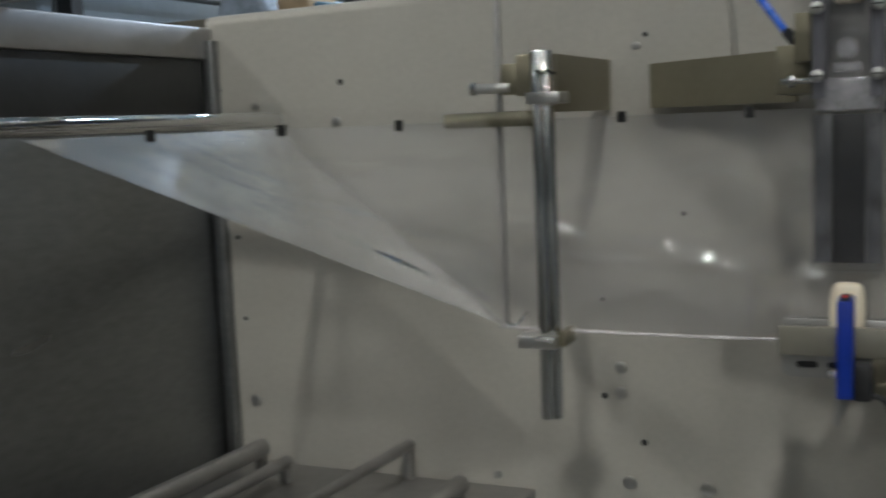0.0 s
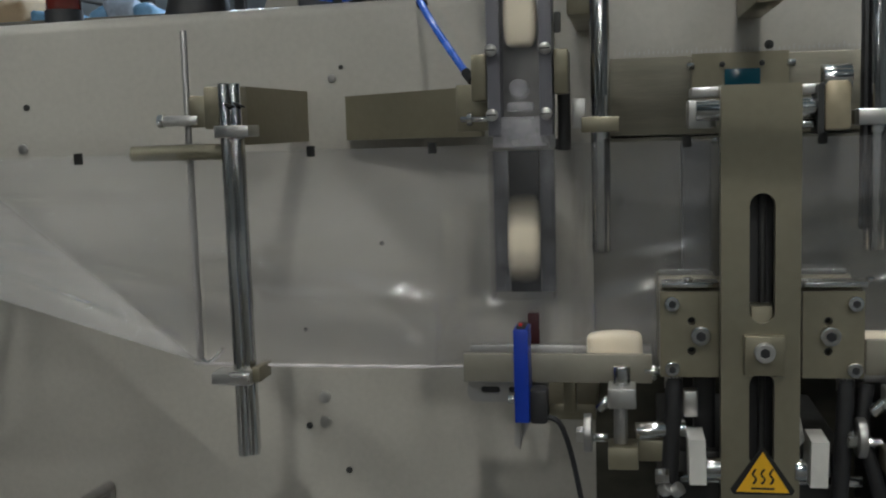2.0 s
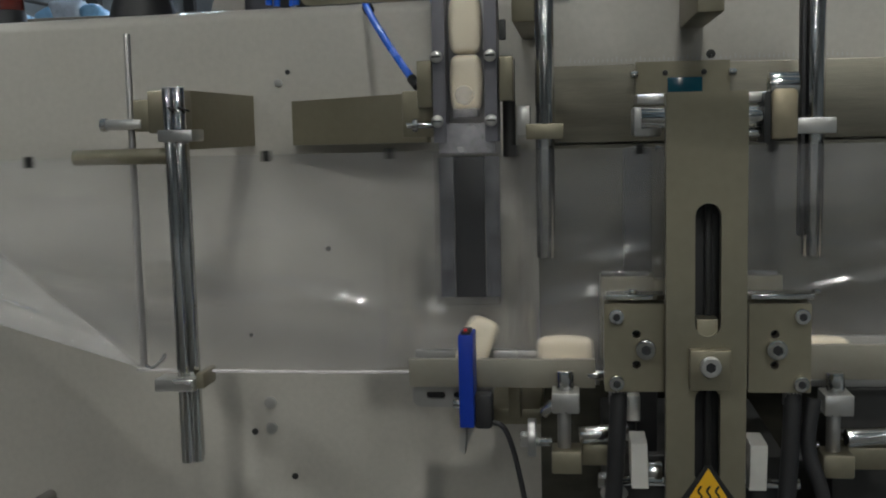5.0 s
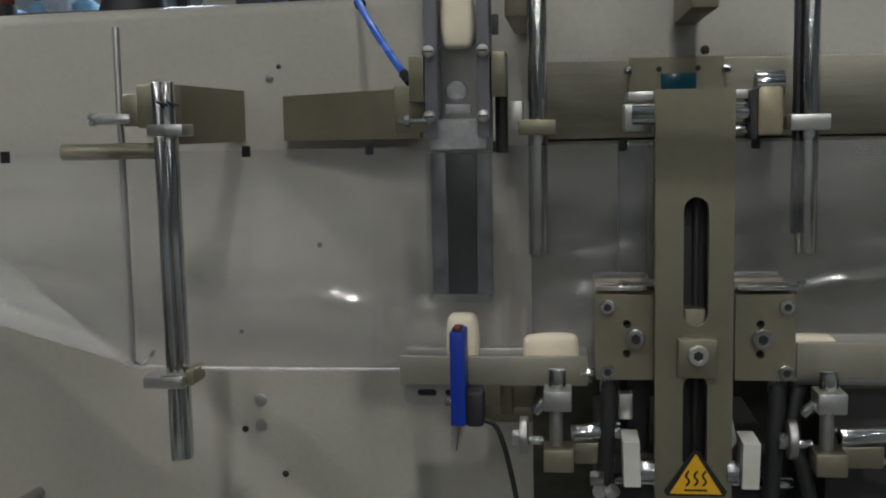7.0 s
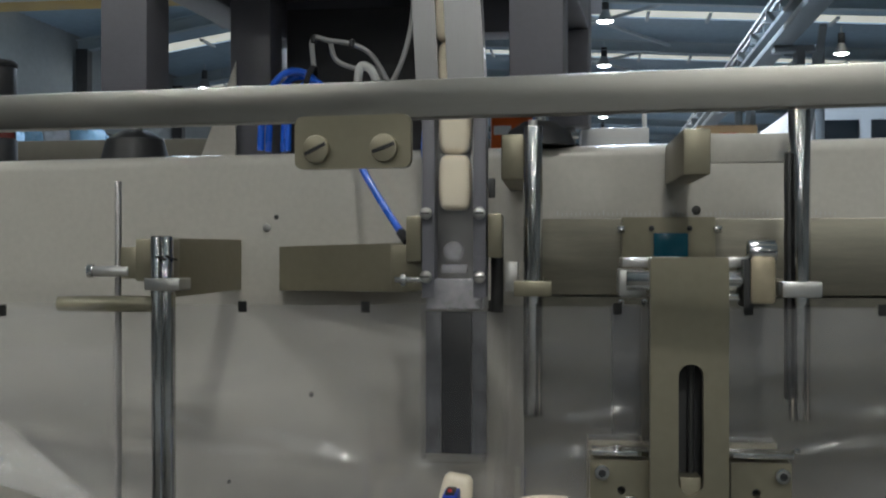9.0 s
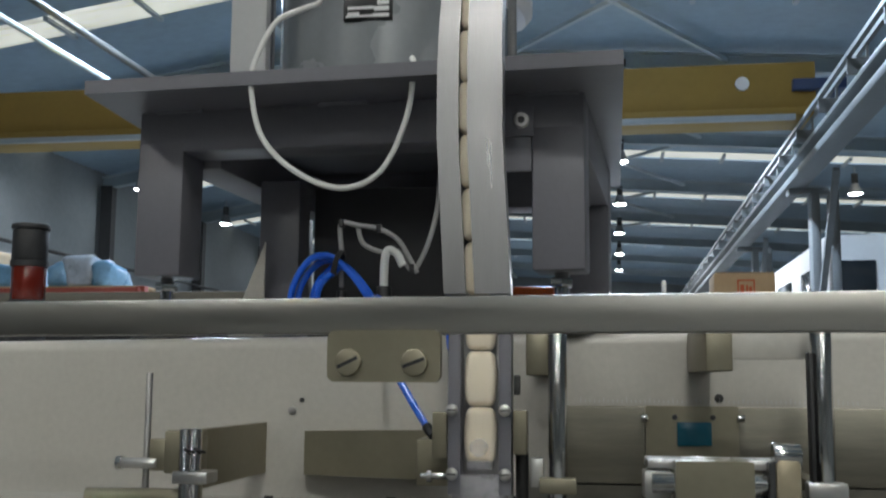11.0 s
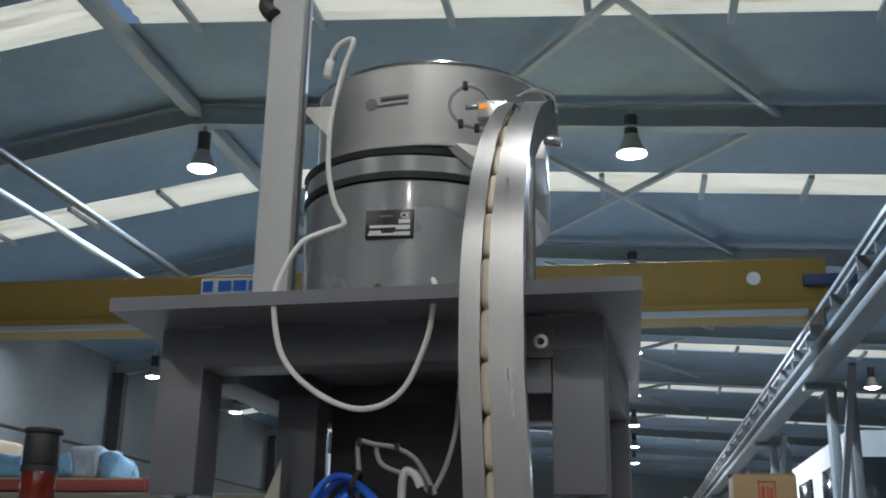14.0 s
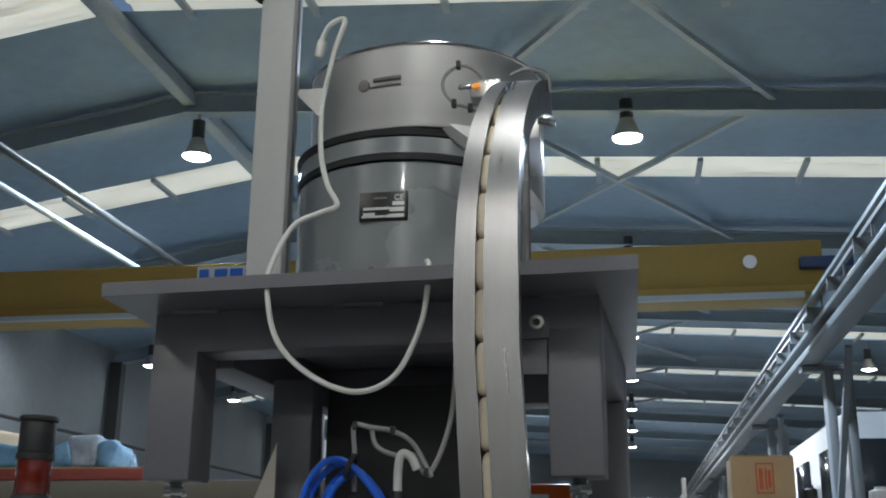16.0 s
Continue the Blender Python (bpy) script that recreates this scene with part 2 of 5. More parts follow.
def solo(name, bm, material, label, category="", group="", kind="", turn=None):
    ob = part(name, bm, material, turn=turn)
    return tagged(ob, label, category, group, kind)


def box(x0, x1, y0, y1, z0, z1, bevel=0.0015, bm=None, seg=2):
    b = bmesh.new()
    bmesh.ops.create_cube(b, size=1)
    for v in b.verts:
        v.co = Vector(((x0 + x1) / 2 + v.co.x * (x1 - x0), (y0 + y1) / 2 + v.co.y * (y1 - y0), (z0 + z1) / 2 + v.co.z * (z1 - z0)))
    if bevel:
        bevel = min(bevel, 0.4 * min(abs(x1 - x0), abs(y1 - y0), abs(z1 - z0)))
        bmesh.ops.bevel(b, geom=b.edges[:], offset=bevel, segments=seg, affect="EDGES", profile=0.5)
    return merge(bm, b)


def merge(bm, b):
    if bm is None:
        return b
    me = bpy.data.meshes.new("tmp")
    b.to_mesh(me)
    b.free()
    bm.from_mesh(me)
    bpy.data.meshes.remove(me)
    return bm


def rod(p, q, r, bm=None, seg=24, bevel=0.0008, r2=None):
    p, q = Vector(p), Vector(q)
    b = bmesh.new()
    d = (q - p).length
    bmesh.ops.create_cone(b, cap_ends=True, segments=seg, radius1=r, radius2=r if r2 is None else r2, depth=d)
    if bevel:
        rim = [e for e in b.edges if abs(e.verts[0].co.z - e.verts[1].co.z) < 1e-6]
        bmesh.ops.bevel(b, geom=rim, offset=min(bevel, r * 0.3), segments=2, affect="EDGES", profile=0.5)
    m = Matrix.Translation((p + q) / 2) @ (q - p).to_track_quat("Z", "Y").to_matrix().to_4x4()
    b.transform(m)
    return merge(bm, b)


def tube(points, r, bm=None, seg=10, steps=8):
    """A round hose along a smooth line through the points."""
    P = [Vector(p) for p in points]
    line = []
    for i in range(len(P) - 1):
        a, b_, c, d = P[max(i - 1, 0)], P[i], P[i + 1], P[min(i + 2, len(P) - 1)]
        for k in range(steps):
            u = k / steps
            line.append(0.5 * ((2 * b_) + (c - a) * u + (2 * a - 5 * b_ + 4 * c - d) * u * u + (3 * b_ - a - 3 * c + d) * u ** 3))
    line.append(P[-1])
    b = bmesh.new()
    rings = []
    side = None
    for i, p in enumerate(line):
        way = (line[min(i + 1, len(line) - 1)] - line[max(i - 1, 0)]).normalized()
        if side is None:
            side = way.orthogonal().normalized()
        side = (side - way * side.dot(way)).normalized()
        up = way.cross(side)
        rings.append([b.verts.new(p + r * (math.cos(a) * side + math.sin(a) * up)) for a in (2 * math.pi * k / seg for k in range(seg))])
    for u, v in zip(rings, rings[1:]):
        for k in range(seg):
            b.faces.new((u[k], u[(k + 1) % seg], v[(k + 1) % seg], v[k]))
    b.faces.new(rings[0][::-1])
    b.faces.new(rings[-1])
    return merge(bm, b)


def slot_outline(x0, x1, z0, z1, n=8):
    r, c = (x1 - x0) / 2, (x0 + x1) / 2
    pts = [(c + r * math.cos(a), z1 - r + r * math.sin(a)) for a in (math.pi * k / n for k in range(n + 1))]
    return pts + [(c + r * math.cos(a), z0 + r + r * math.sin(a)) for a in (math.pi + math.pi * k / n for k in range(n + 1))]


def circle_outline(x, z, r, n=14):
    return [(x + r * math.cos(a), z + r * math.sin(a)) for a in (2 * math.pi * k / n for k in range(n))]


def round_rect(x0, x1, z0, z1, r, n=4):
    pts = []
    for cx, cz, a0 in ((x1 - r, z1 - r, 0), (x0 + r, z1 - r, 90), (x0 + r, z0 + r, 180), (x1 - r, z0 + r, 270)):
        pts += [(cx + r * math.cos(radians(a0 + 90 * k / n)), cz + r * math.sin(radians(a0 + 90 * k / n))) for k in range(n + 1)]
    return pts


def plate(outer, holes, y0, y1, bm=None):
    """An upright plate between y0 and y1 with holes through it; outlines in x, z."""
    b = bmesh.new()
    edges = []
    for loop in (outer, *holes):
        vs = [b.verts.new((x, y0, z)) for x, z in loop]
        edges += [b.edges.new((vs[k], vs[(k + 1) % len(vs)])) for k in range(len(vs))]
    bmesh.ops.triangle_fill(b, use_beauty=True, use_dissolve=False, edges=edges)
    made = bmesh.ops.extrude_face_region(b, geom=b.faces[:])
    bmesh.ops.translate(b, vec=(0, y1 - y0, 0), verts=[g for g in made["geom"] if isinstance(g, bmesh.types.BMVert)])
    return merge(bm, b)


def ring(center, axis, r_out, r_in, depth, bm=None, seg=24):
    b = bmesh.new()
    rows = []
    for r, d in ((r_out, -depth / 2), (r_out, depth / 2), (r_in, depth / 2), (r_in, -depth / 2)):
        rows.append([b.verts.new((r * math.cos(2 * math.pi * k / seg), r * math.sin(2 * math.pi * k / seg), d)) for k in range(seg)])
    for i in range(4):
        u, v = rows[i], rows[(i + 1) % 4]
        for k in range(seg):
            b.faces.new((u[k], u[(k + 1) % seg], v[(k + 1) % seg], v[k]))
    b.transform(Matrix.Translation(center) @ Vector(axis).to_track_quat("Z", "Y").to_matrix().to_4x4())
    return merge(bm, b)


def lathe(x, y, profile, bm=None, seg=72):
    """A round body about an upright axis; profile of (radius, z)."""
    b = bmesh.new()
    rows = [[b.verts.new((x + r * math.cos(2 * math.pi * k / seg), y + r * math.sin(2 * math.pi * k / seg), z)) for k in range(seg)] for r, z in profile]
    for u, v in zip(rows, rows[1:]):
        for k in range(seg):
            b.faces.new((u[k], u[(k + 1) % seg], v[(k + 1) % seg], v[k]))
    return merge(bm, b)


def cap_screw(x, y, z, r, parent, material=None, length=0.006, name="cap_screw"):
    """A socket screw that looks towards -y."""
    bm = rod((x, y, z), (x, y - length, z), r, seg=20, bevel=0.001)
    ring((x, y - length - 0.0004, z), (0, 1, 0), r * 0.86, r * 0.52, 0.0016, bm, 20)
    head = part(name, bm, material or CHROME, parent)
    part("socket", rod((x, y - length + 0.0004, z), (x, y - length - 0.0006, z), r * 0.5, seg=6, bevel=0), BLACK, head)
    return head


# ---------------------------------------------------------------- the machine's cabin
SLOPE = 0.017


def top_z(x):
    return 1.477 + SLOPE * (x + 0.05)


def build_cabin():
    # front panel with its top edge rounded over into the machine's top
    b = bmesh.new()
    prof = [(1.345, 0.2), (1.32, 0.2), (1.32, 1.462)] + [(1.334 - 0.014 * math.cos(a), 1.462 + 0.014 * math.sin(a)) for a in (math.pi / 2 * k / 6 for k in range(1, 7))] + [(2.3, 1.476), (2.3, 1.45), (1.345, 1.45)]
    ends = []
    for x in (-0.84, 1.7):
        ends.append([b.verts.new((x, y, z + (SLOPE * (x + 0.05) if z > 1.4 else 0))) for y, z in prof])
    k = len(prof)
    for i in range(k):
        b.faces.new((ends[0][i], ends[0][(i + 1) % k], ends[1][(i + 1) % k], ends[1][i]))
    b.faces.new(ends[0])
    b.faces.new(ends[1][::-1])
    panel = solo("machine_panel", b, PAINT, "light grey painted machine panel with a rounded top edge", "machine panel", kind="structure")
    for x, z, r in ((-0.255, 1.40, 0.0028), (-0.264, 0.932, 0.004), (-0.31, 0.985, 0.004), (0.21, 1.406, 0.005), (-0.642, 1.367, 0.004), (-0.826, 1.365, 0.004), (-0.81, 1.169, 0.003), (-0.805, 1.059, 0.003), (-0.31, 1.10, 0.0025), (-0.215, 1.20, 0.003)):
        part("plugged_hole", rod((x, 1.3205, z), (x, 1.3185, z), r, seg=12, bevel=0.0004), DARKM, panel)
    for x, z, r in ((-0.266, 1.388, 0.0045), (-0.65, 1.318, 0.006), (-0.282, 0.882, 0.008), (-0.191, 0.883, 0.008), (-0.769, 1.342, 0.005), (-0.796, 0.946, 0.008), (-0.448, 0.875, 0.005), (-0.29, 1.02, 0.007), (-0.29, 0.99, 0.007)):
        part("panel_screw", rod((x, 1.3205, z), (x, 1.317, z), r, seg=16), ALLOY if r > 0.006 else DULL, panel)
    # stainless strip behind the jaws
    strip = solo("trim_strip", box(0.036, 1.7, 1.307, 1.3195, 1.314, 1.397, 0.002), STRIP, "brushed steel strip screwed to the grey panel", "trim", kind="structure")
    b = bmesh.new()
    for k in range(60):
        x = 0.06 + k * 0.005
        box(x, x + 0.0012, 1.3185, 1.3195, 1.4005, 1.4035 + 0.0025 * (k % 5 == 0), 0, b)
    solo("printed_scale", b, GREYL, "faint printed scale along the steel strip", "scale", kind="stuff")
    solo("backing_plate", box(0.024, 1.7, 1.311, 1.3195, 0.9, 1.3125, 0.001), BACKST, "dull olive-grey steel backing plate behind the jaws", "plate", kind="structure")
    # added out of view: blocks the low rear lamps from the panel's foot
    solo("cabin_front_wall", box(-0.86, 1.7, 0.255, 0.275, 0.2, 1.235, 0.002), PAINT, "unseen low wall added to shade the foot of the machine panel", "wall", kind="structure")
    # side wall of the cabin with its folded top
    solo("side_wall", box(-0.865, -0.84, 0.25, 1.345, 0.2, 1.405, 0.002), WALLST, "dull stainless side wall of the machine cabin", "wall", kind="structure")
    solo("side_wall_rail", box(-0.885, -0.832, 0.25, 1.33, 1.405, 1.447, 0.004), DULL, "worn steel rail on top of the side wall", "rail", kind="structure")
    solo("side_window_seal", box(-0.8395, -0.836, 0.25, 1.30, 1.335, 1.4045, 0.001), DARKM, "dark band under the side wall's rail", "trim", kind="structure")
    solo("corner_post", box(-0.838, -0.822, 1.303, 1.3195, 0.3, 1.43, 0.002), WALLST, "thin steel corner angle of the cabin", "trim", kind="structure")
    solo("base_tray", box(-0.838, -0.40, 0.6, 1.3195, 0.845, 0.862, 0.002), DULL, "dull steel tray at the foot of the cabin", "tray", kind="structure")
    # film unwind rods over the tray
    for p, q, r in (((-0.763, 1.279, 0.895), (-0.790, 0.95, 0.895), 0.012), ((-0.711, 1.256, 0.888), (-0.735, 0.95, 0.888), 0.008), ((-0.565, 1.315, 0.905), (-0.600, 0.95, 0.905), 0.007), ((-0.457, 1.221, 0.895), (-0.475, 1.0, 0.895), 0.011)):
        t = thing("unwind_rod", (p[0], p[1], 0.862), "steel rod lying over the base tray", "rod", "rods over the tray")
        part("shaft", rod(p, q, r), DULL, t)
        for e in (p, q):
            part("stand", box(e[0] - 0.006, e[0] + 0.006, e[1] - 0.012, e[1], 0.862, e[2] - r * 0.5, 0.001), DULL, t)


STEP, PERIOD, FIRST = 0.0515, 1.141, 0.385
MARKS = []


def build_film():
    film = thing("packaging_film", (-0.35, 1.11, 1.106), "clear plastic film folded in half along its lower edge", "film")
    L, R, B, T = Vector((-0.626, 0.765, 1.312)), Vector((-0.626, 1.14, 1.312)), Vector((-0.352, 1.11, 1.107)), Vector((-0.33, 1.118, 1.312))

    def pouch(x):
        """The film bulges back round the drop chute."""
        u, v = min(1, max(0, (x + 0.125) / 0.05)), min(1, max(0, (0.035 - x) / 0.04))
        return u * u * (3 - 2 * u) * v * v * (3 - 2 * v)

    def sheet(x0, x1, y, z0, z1, nx, nz, seed, amp, spread, creases=()):
        b = bmesh.new()
        g = []
        for i in range(nx + 1):
            col = []
            for k in range(nz + 1):
                u, w = i / nx, k / nz
                x, z = x0 + (x1 - x0) * u, z0 + (z1 - z0) * w
                a2 = 0.0
                a = amp * max(0.0, math.sin(math.pi * min(1, w * 1.1))) ** 0.6 if 0 < w < 1 else 0
                for cx0, cx1, cz0, cz1, cw in creases:
                    if cx0 < x < cx1:
                        v = (x - cx0) / (cx1 - cx0)
                        mid = cz0 + (cz1 - cz0) * v + 0.006 * noise.noise((x * 26, cz0 * 40, seed))
                        a2 += 0.6 * cw * math.sin(math.pi * v) * math.exp(-((z - mid) / cw) ** 2)
                ripple = noise.noise((x * 5 + seed, z * 22 - x * 6, seed)) + 0.5 * noise.noise((x * 14, z * 50 - x * 10, seed + 4))
                col.append(b.verts.new((x, y + spread * pouch(x) + a * ripple - a2, z)))
            g.append(col)
        for i in range(nx):
            for k in range(nz):
                b.faces.new((g[i][k], g[i + 1][k], g[i + 1][k + 1], g[i][k + 1]))
        return b

    def tri(a, b_, c, n, amp, seed, folds=()):
        b = bmesh.new()
        nor = (b_ - a).cross(c - a).normalized()
        vs = {}
        for i in range(n + 1):
            for j in range(n + 1 - i):
                u, v = i / n, j / n
                w = 1 - u - v
                p = a * w + b_ * u + c * v
                e = 27 * u * v * w
                ripple = amp * e * (0.4 + noise.noise(p * 9 + Vector((seed, 0, 0))))
                for x0, x1, z0, z1, cw in folds:
                    if x0 < p.x < x1:
                        v2 = (p.x - x0) / (x1 - x0)
                        ripple += 0.6 * cw * math.sin(math.pi * v2) * math.exp(-((p.z - z0 - (z1 - z0) * v2 - 0.006 * noise.noise((p.x * 26, z0 * 40, 3))) / cw) ** 2) * (1 if nor.y < 0 else -1)
                vs[i, j] = b.verts.new(p + nor * ripple)
        for i in range(n):
            for j in range(n - i):
                b.faces.new((vs[i, j], vs[i + 1, j], vs[i, j + 1]))
                if i + j < n - 1:
                    b.faces.new((vs[i + 1, j], vs[i + 1, j + 1], vs[i, j + 1]))
        return b

    CREASES = ((-0.265, -0.045, 1.202, 1.152, 0.008), (-0.35, -0.09, 1.181, 1.170, 0.006), (-0.34, -0.24, 1.225, 1.185, 0.006), (-0.16, -0.06, 1.2535, 1.2505, 0.0045), (0.05, 0.14, 1.205, 1.225, 0.005), (0.0, 0.14, 1.165, 1.186, 0.006), (0.20, 0.42, 1.178, 1.20, 0.008), (0.24, 0.5, 1.222, 1.215, 0.006))
    FOLDS = ((-0.47, -0.352, 1.228, 1.178, 0.009), (-0.50, -0.36, 1.238, 1.13, 0.007), (-0.56, -0.40, 1.275, 1.21, 0.006), (-0.60, -0.352, 1.296, 1.262, 0.006))
    obs = [part("rear_sheet", sheet(-0.352, 2.0, 1.124, 1.106, 1.312, 220, 26, 3, 0.004, 0.021), FILM, film),
           part("front_sheet", sheet(-0.352, 2.0, 1.098, 1.106, 1.312, 390, 120, 8, 0.0035, 0.042, CREASES), FILM, film),
           part("infeed_fold", tri(L, R, B, 24, 0.004, 1), FILMW, film, "whitish slanting fold of the infeed film"),
           part("rear_wing", tri(R, Vector((-0.352, 1.124, 1.312)), B, 20, 0.006, 5), FILM, film),
           part("front_wing", tri(L, Vector((-0.352, 1.098, 1.312)), B, 90, 0.008, 7, FOLDS), FILM, film)]
    fold = part("lower_fold", tube([(-0.36, 1.111, 1.1065), (-0.2, 1.111, 1.105), (0.0, 1.111, 1.106), (0.4, 1.111, 1.106), (2.0, 1.111, 1.106)], 0.0016, seg=6), FILMW, film, "shiny folded edge of the film")
    obs.append(fold)
    for ob in obs:
        ob.visible_shadow = ob.name.startswith(("infeed_fold", "rear_sheet"))
    # printed marks that travel with the film
    yaw = math.degrees(math.atan2(0.333, 0.274))

    def mark_pose(q):
        if q < -0.431:
            at, turn = Vector((-0.638, 0.765, 1.322)), yaw
        elif q < 0:
            at, turn = Vector((-0.352 + 0.274 * q / 0.431, 1.0965 + 0.333 * q / 0.431, 1.311)), yaw
        else:
            at, turn = Vector((-0.352 + q, 1.0965 + 0.042 * pouch(-0.352 + q), 1.311)), 0
        return Matrix.Translation(at - film.location) @ pose(0, 0, 0, 0, 0, turn)

    first = part("registration_mark", box(-0.354, -0.346, 1.1096, 1.1104, 1.101, 1.111, 0), SIGNBLK, film, "small black printed mark")
    for k in range(-18, 5):
        ob = first if k == -18 else part("registration_mark", box(-0.354, -0.346, 1.1096, 1.1104, 1.101, 1.111, 0), SIGNBLK, film, "small black printed mark")
        q, rows = 0.0105 + 0.1135 * (k + 3), []
        for n in range(14):
            for p, u in ((0.0, 0.0), (0.04, 0.08), (0.08, 0.25), (0.12, 0.5), (0.18, 0.85), (0.25, 1.0)):
                rows.append((FIRST + PERIOD * n + p, mark_pose(q + 0.1135 * (n + u))))
        rows = [rw for rw in rows if rw[0] < 15.9]
        MARKS.append((ob, [(0.0, rows[0][1])] + rows + [(16.0, rows[-1][1])]))
    bar = thing("film_bar", (-0.64, 1.30, 1.32), "polished steel bar over which the film runs", "bar")
    part("tube", rod((-0.638, 0.50, 1.322), (-0.638, 1.16, 1.322), 0.0085), CHROME, bar)
    part("mount", box(-0.839, -0.63, 0.505, 0.53, 1.305, 1.325, 0.002), DULL, bar)


# ---------------------------------------------------------------- film forming post
def build_forming_post():
    t = thing("film_forming_post", (-0.30, 1.10, 1.026), "pair of polished upright rods that guide the folded film", "guide post")
    for x in (-0.3065, -0.2985):
        part("guide_rod", rod((x, 1.094 + (x + 0.3065) * 0.6, 1.02), (x - 0.002, 1.094 + (x + 0.3065) * 0.6, 1.376), 0.0058), CHROME, t)
    part("rear_rod", rod((-0.300, 1.108, 1.022), (-0.301, 1.108, 1.33), 0.005), CHROME, t)
    low = part("lower_clamp", box(-0.331, -0.292, 1.080, 1.108, 1.092, 1.104, 0.0015), ALLOY, t)
    part("clamp_jaw", box(-0.292, -0.284, 1.085, 1.12, 1.094, 1.109, 0.0015), NICKEL, t)
    part("upper_collar", box(-0.318, -0.284, 1.086, 1.118, 1.326, 1.337, 0.0015), ALLOY, t)
    part("side_tube", rod((-0.405, 1.098, 1.313), (-0.31, 1.098, 1.313), 0.0075), NICKEL, t)
    arm = part("mounting_arm", box(-0.331, -0.299, 1.098, 1.13, 1.334, 1.374, 0.002), NICKEL, t, "nickel plated mounting block and arm")
    part("arm_plate", plate([(-0.0, 1.318), (-0.0, 1.3745), (0.21, 1.3745), (0.21, 1.318)], [], 0, 0.010, None), NICKEL, t, turn=Matrix.Translation((-0.303, 1.11, 0)) @ pose(0, 0, 0, 0, 0, 88))
    part("end_block", box(-0.348, -0.331, 1.104, 1.124, 1.336, 1.366, 0.0015), NICKEL, t)
    for x in (-0.305, -0.297):
        part("circlip", ring((x, 1.094 + (x + 0.305) * 0.6, 1.356), (0.35, 0.1, 1), 0.0066, 0.0055, 0.0018), BLACK, t)
    needle = thing("guide_needle", (-0.354, 1.114, 1.11), "thin upright steel rod reaching down into the film fold", "rod")
    part("needle", rod((-0.354, 1.114, 1.110), (-0.354, 1.114, 1.428), 0.0032, seg=16), DULL, needle)
    part("cross_clamp", rod((-0.377, 1.106, 1.343), (-0.34, 1.106, 1.343), 0.005), ALLOY, needle)
    part("clamp_screw", rod((-0.380, 1.106, 1.343), (-0.374, 1.106, 1.343), 0.0065, seg=18), CHROME, needle)
    part("needle_foot", tube([(-0.354, 1.114, 1.112), (-0.346, 1.112, 1.107), (-0.335, 1.11, 1.115), (-0.330, 1.11, 1.122)], 0.0022, seg=8), CHROME, needle)


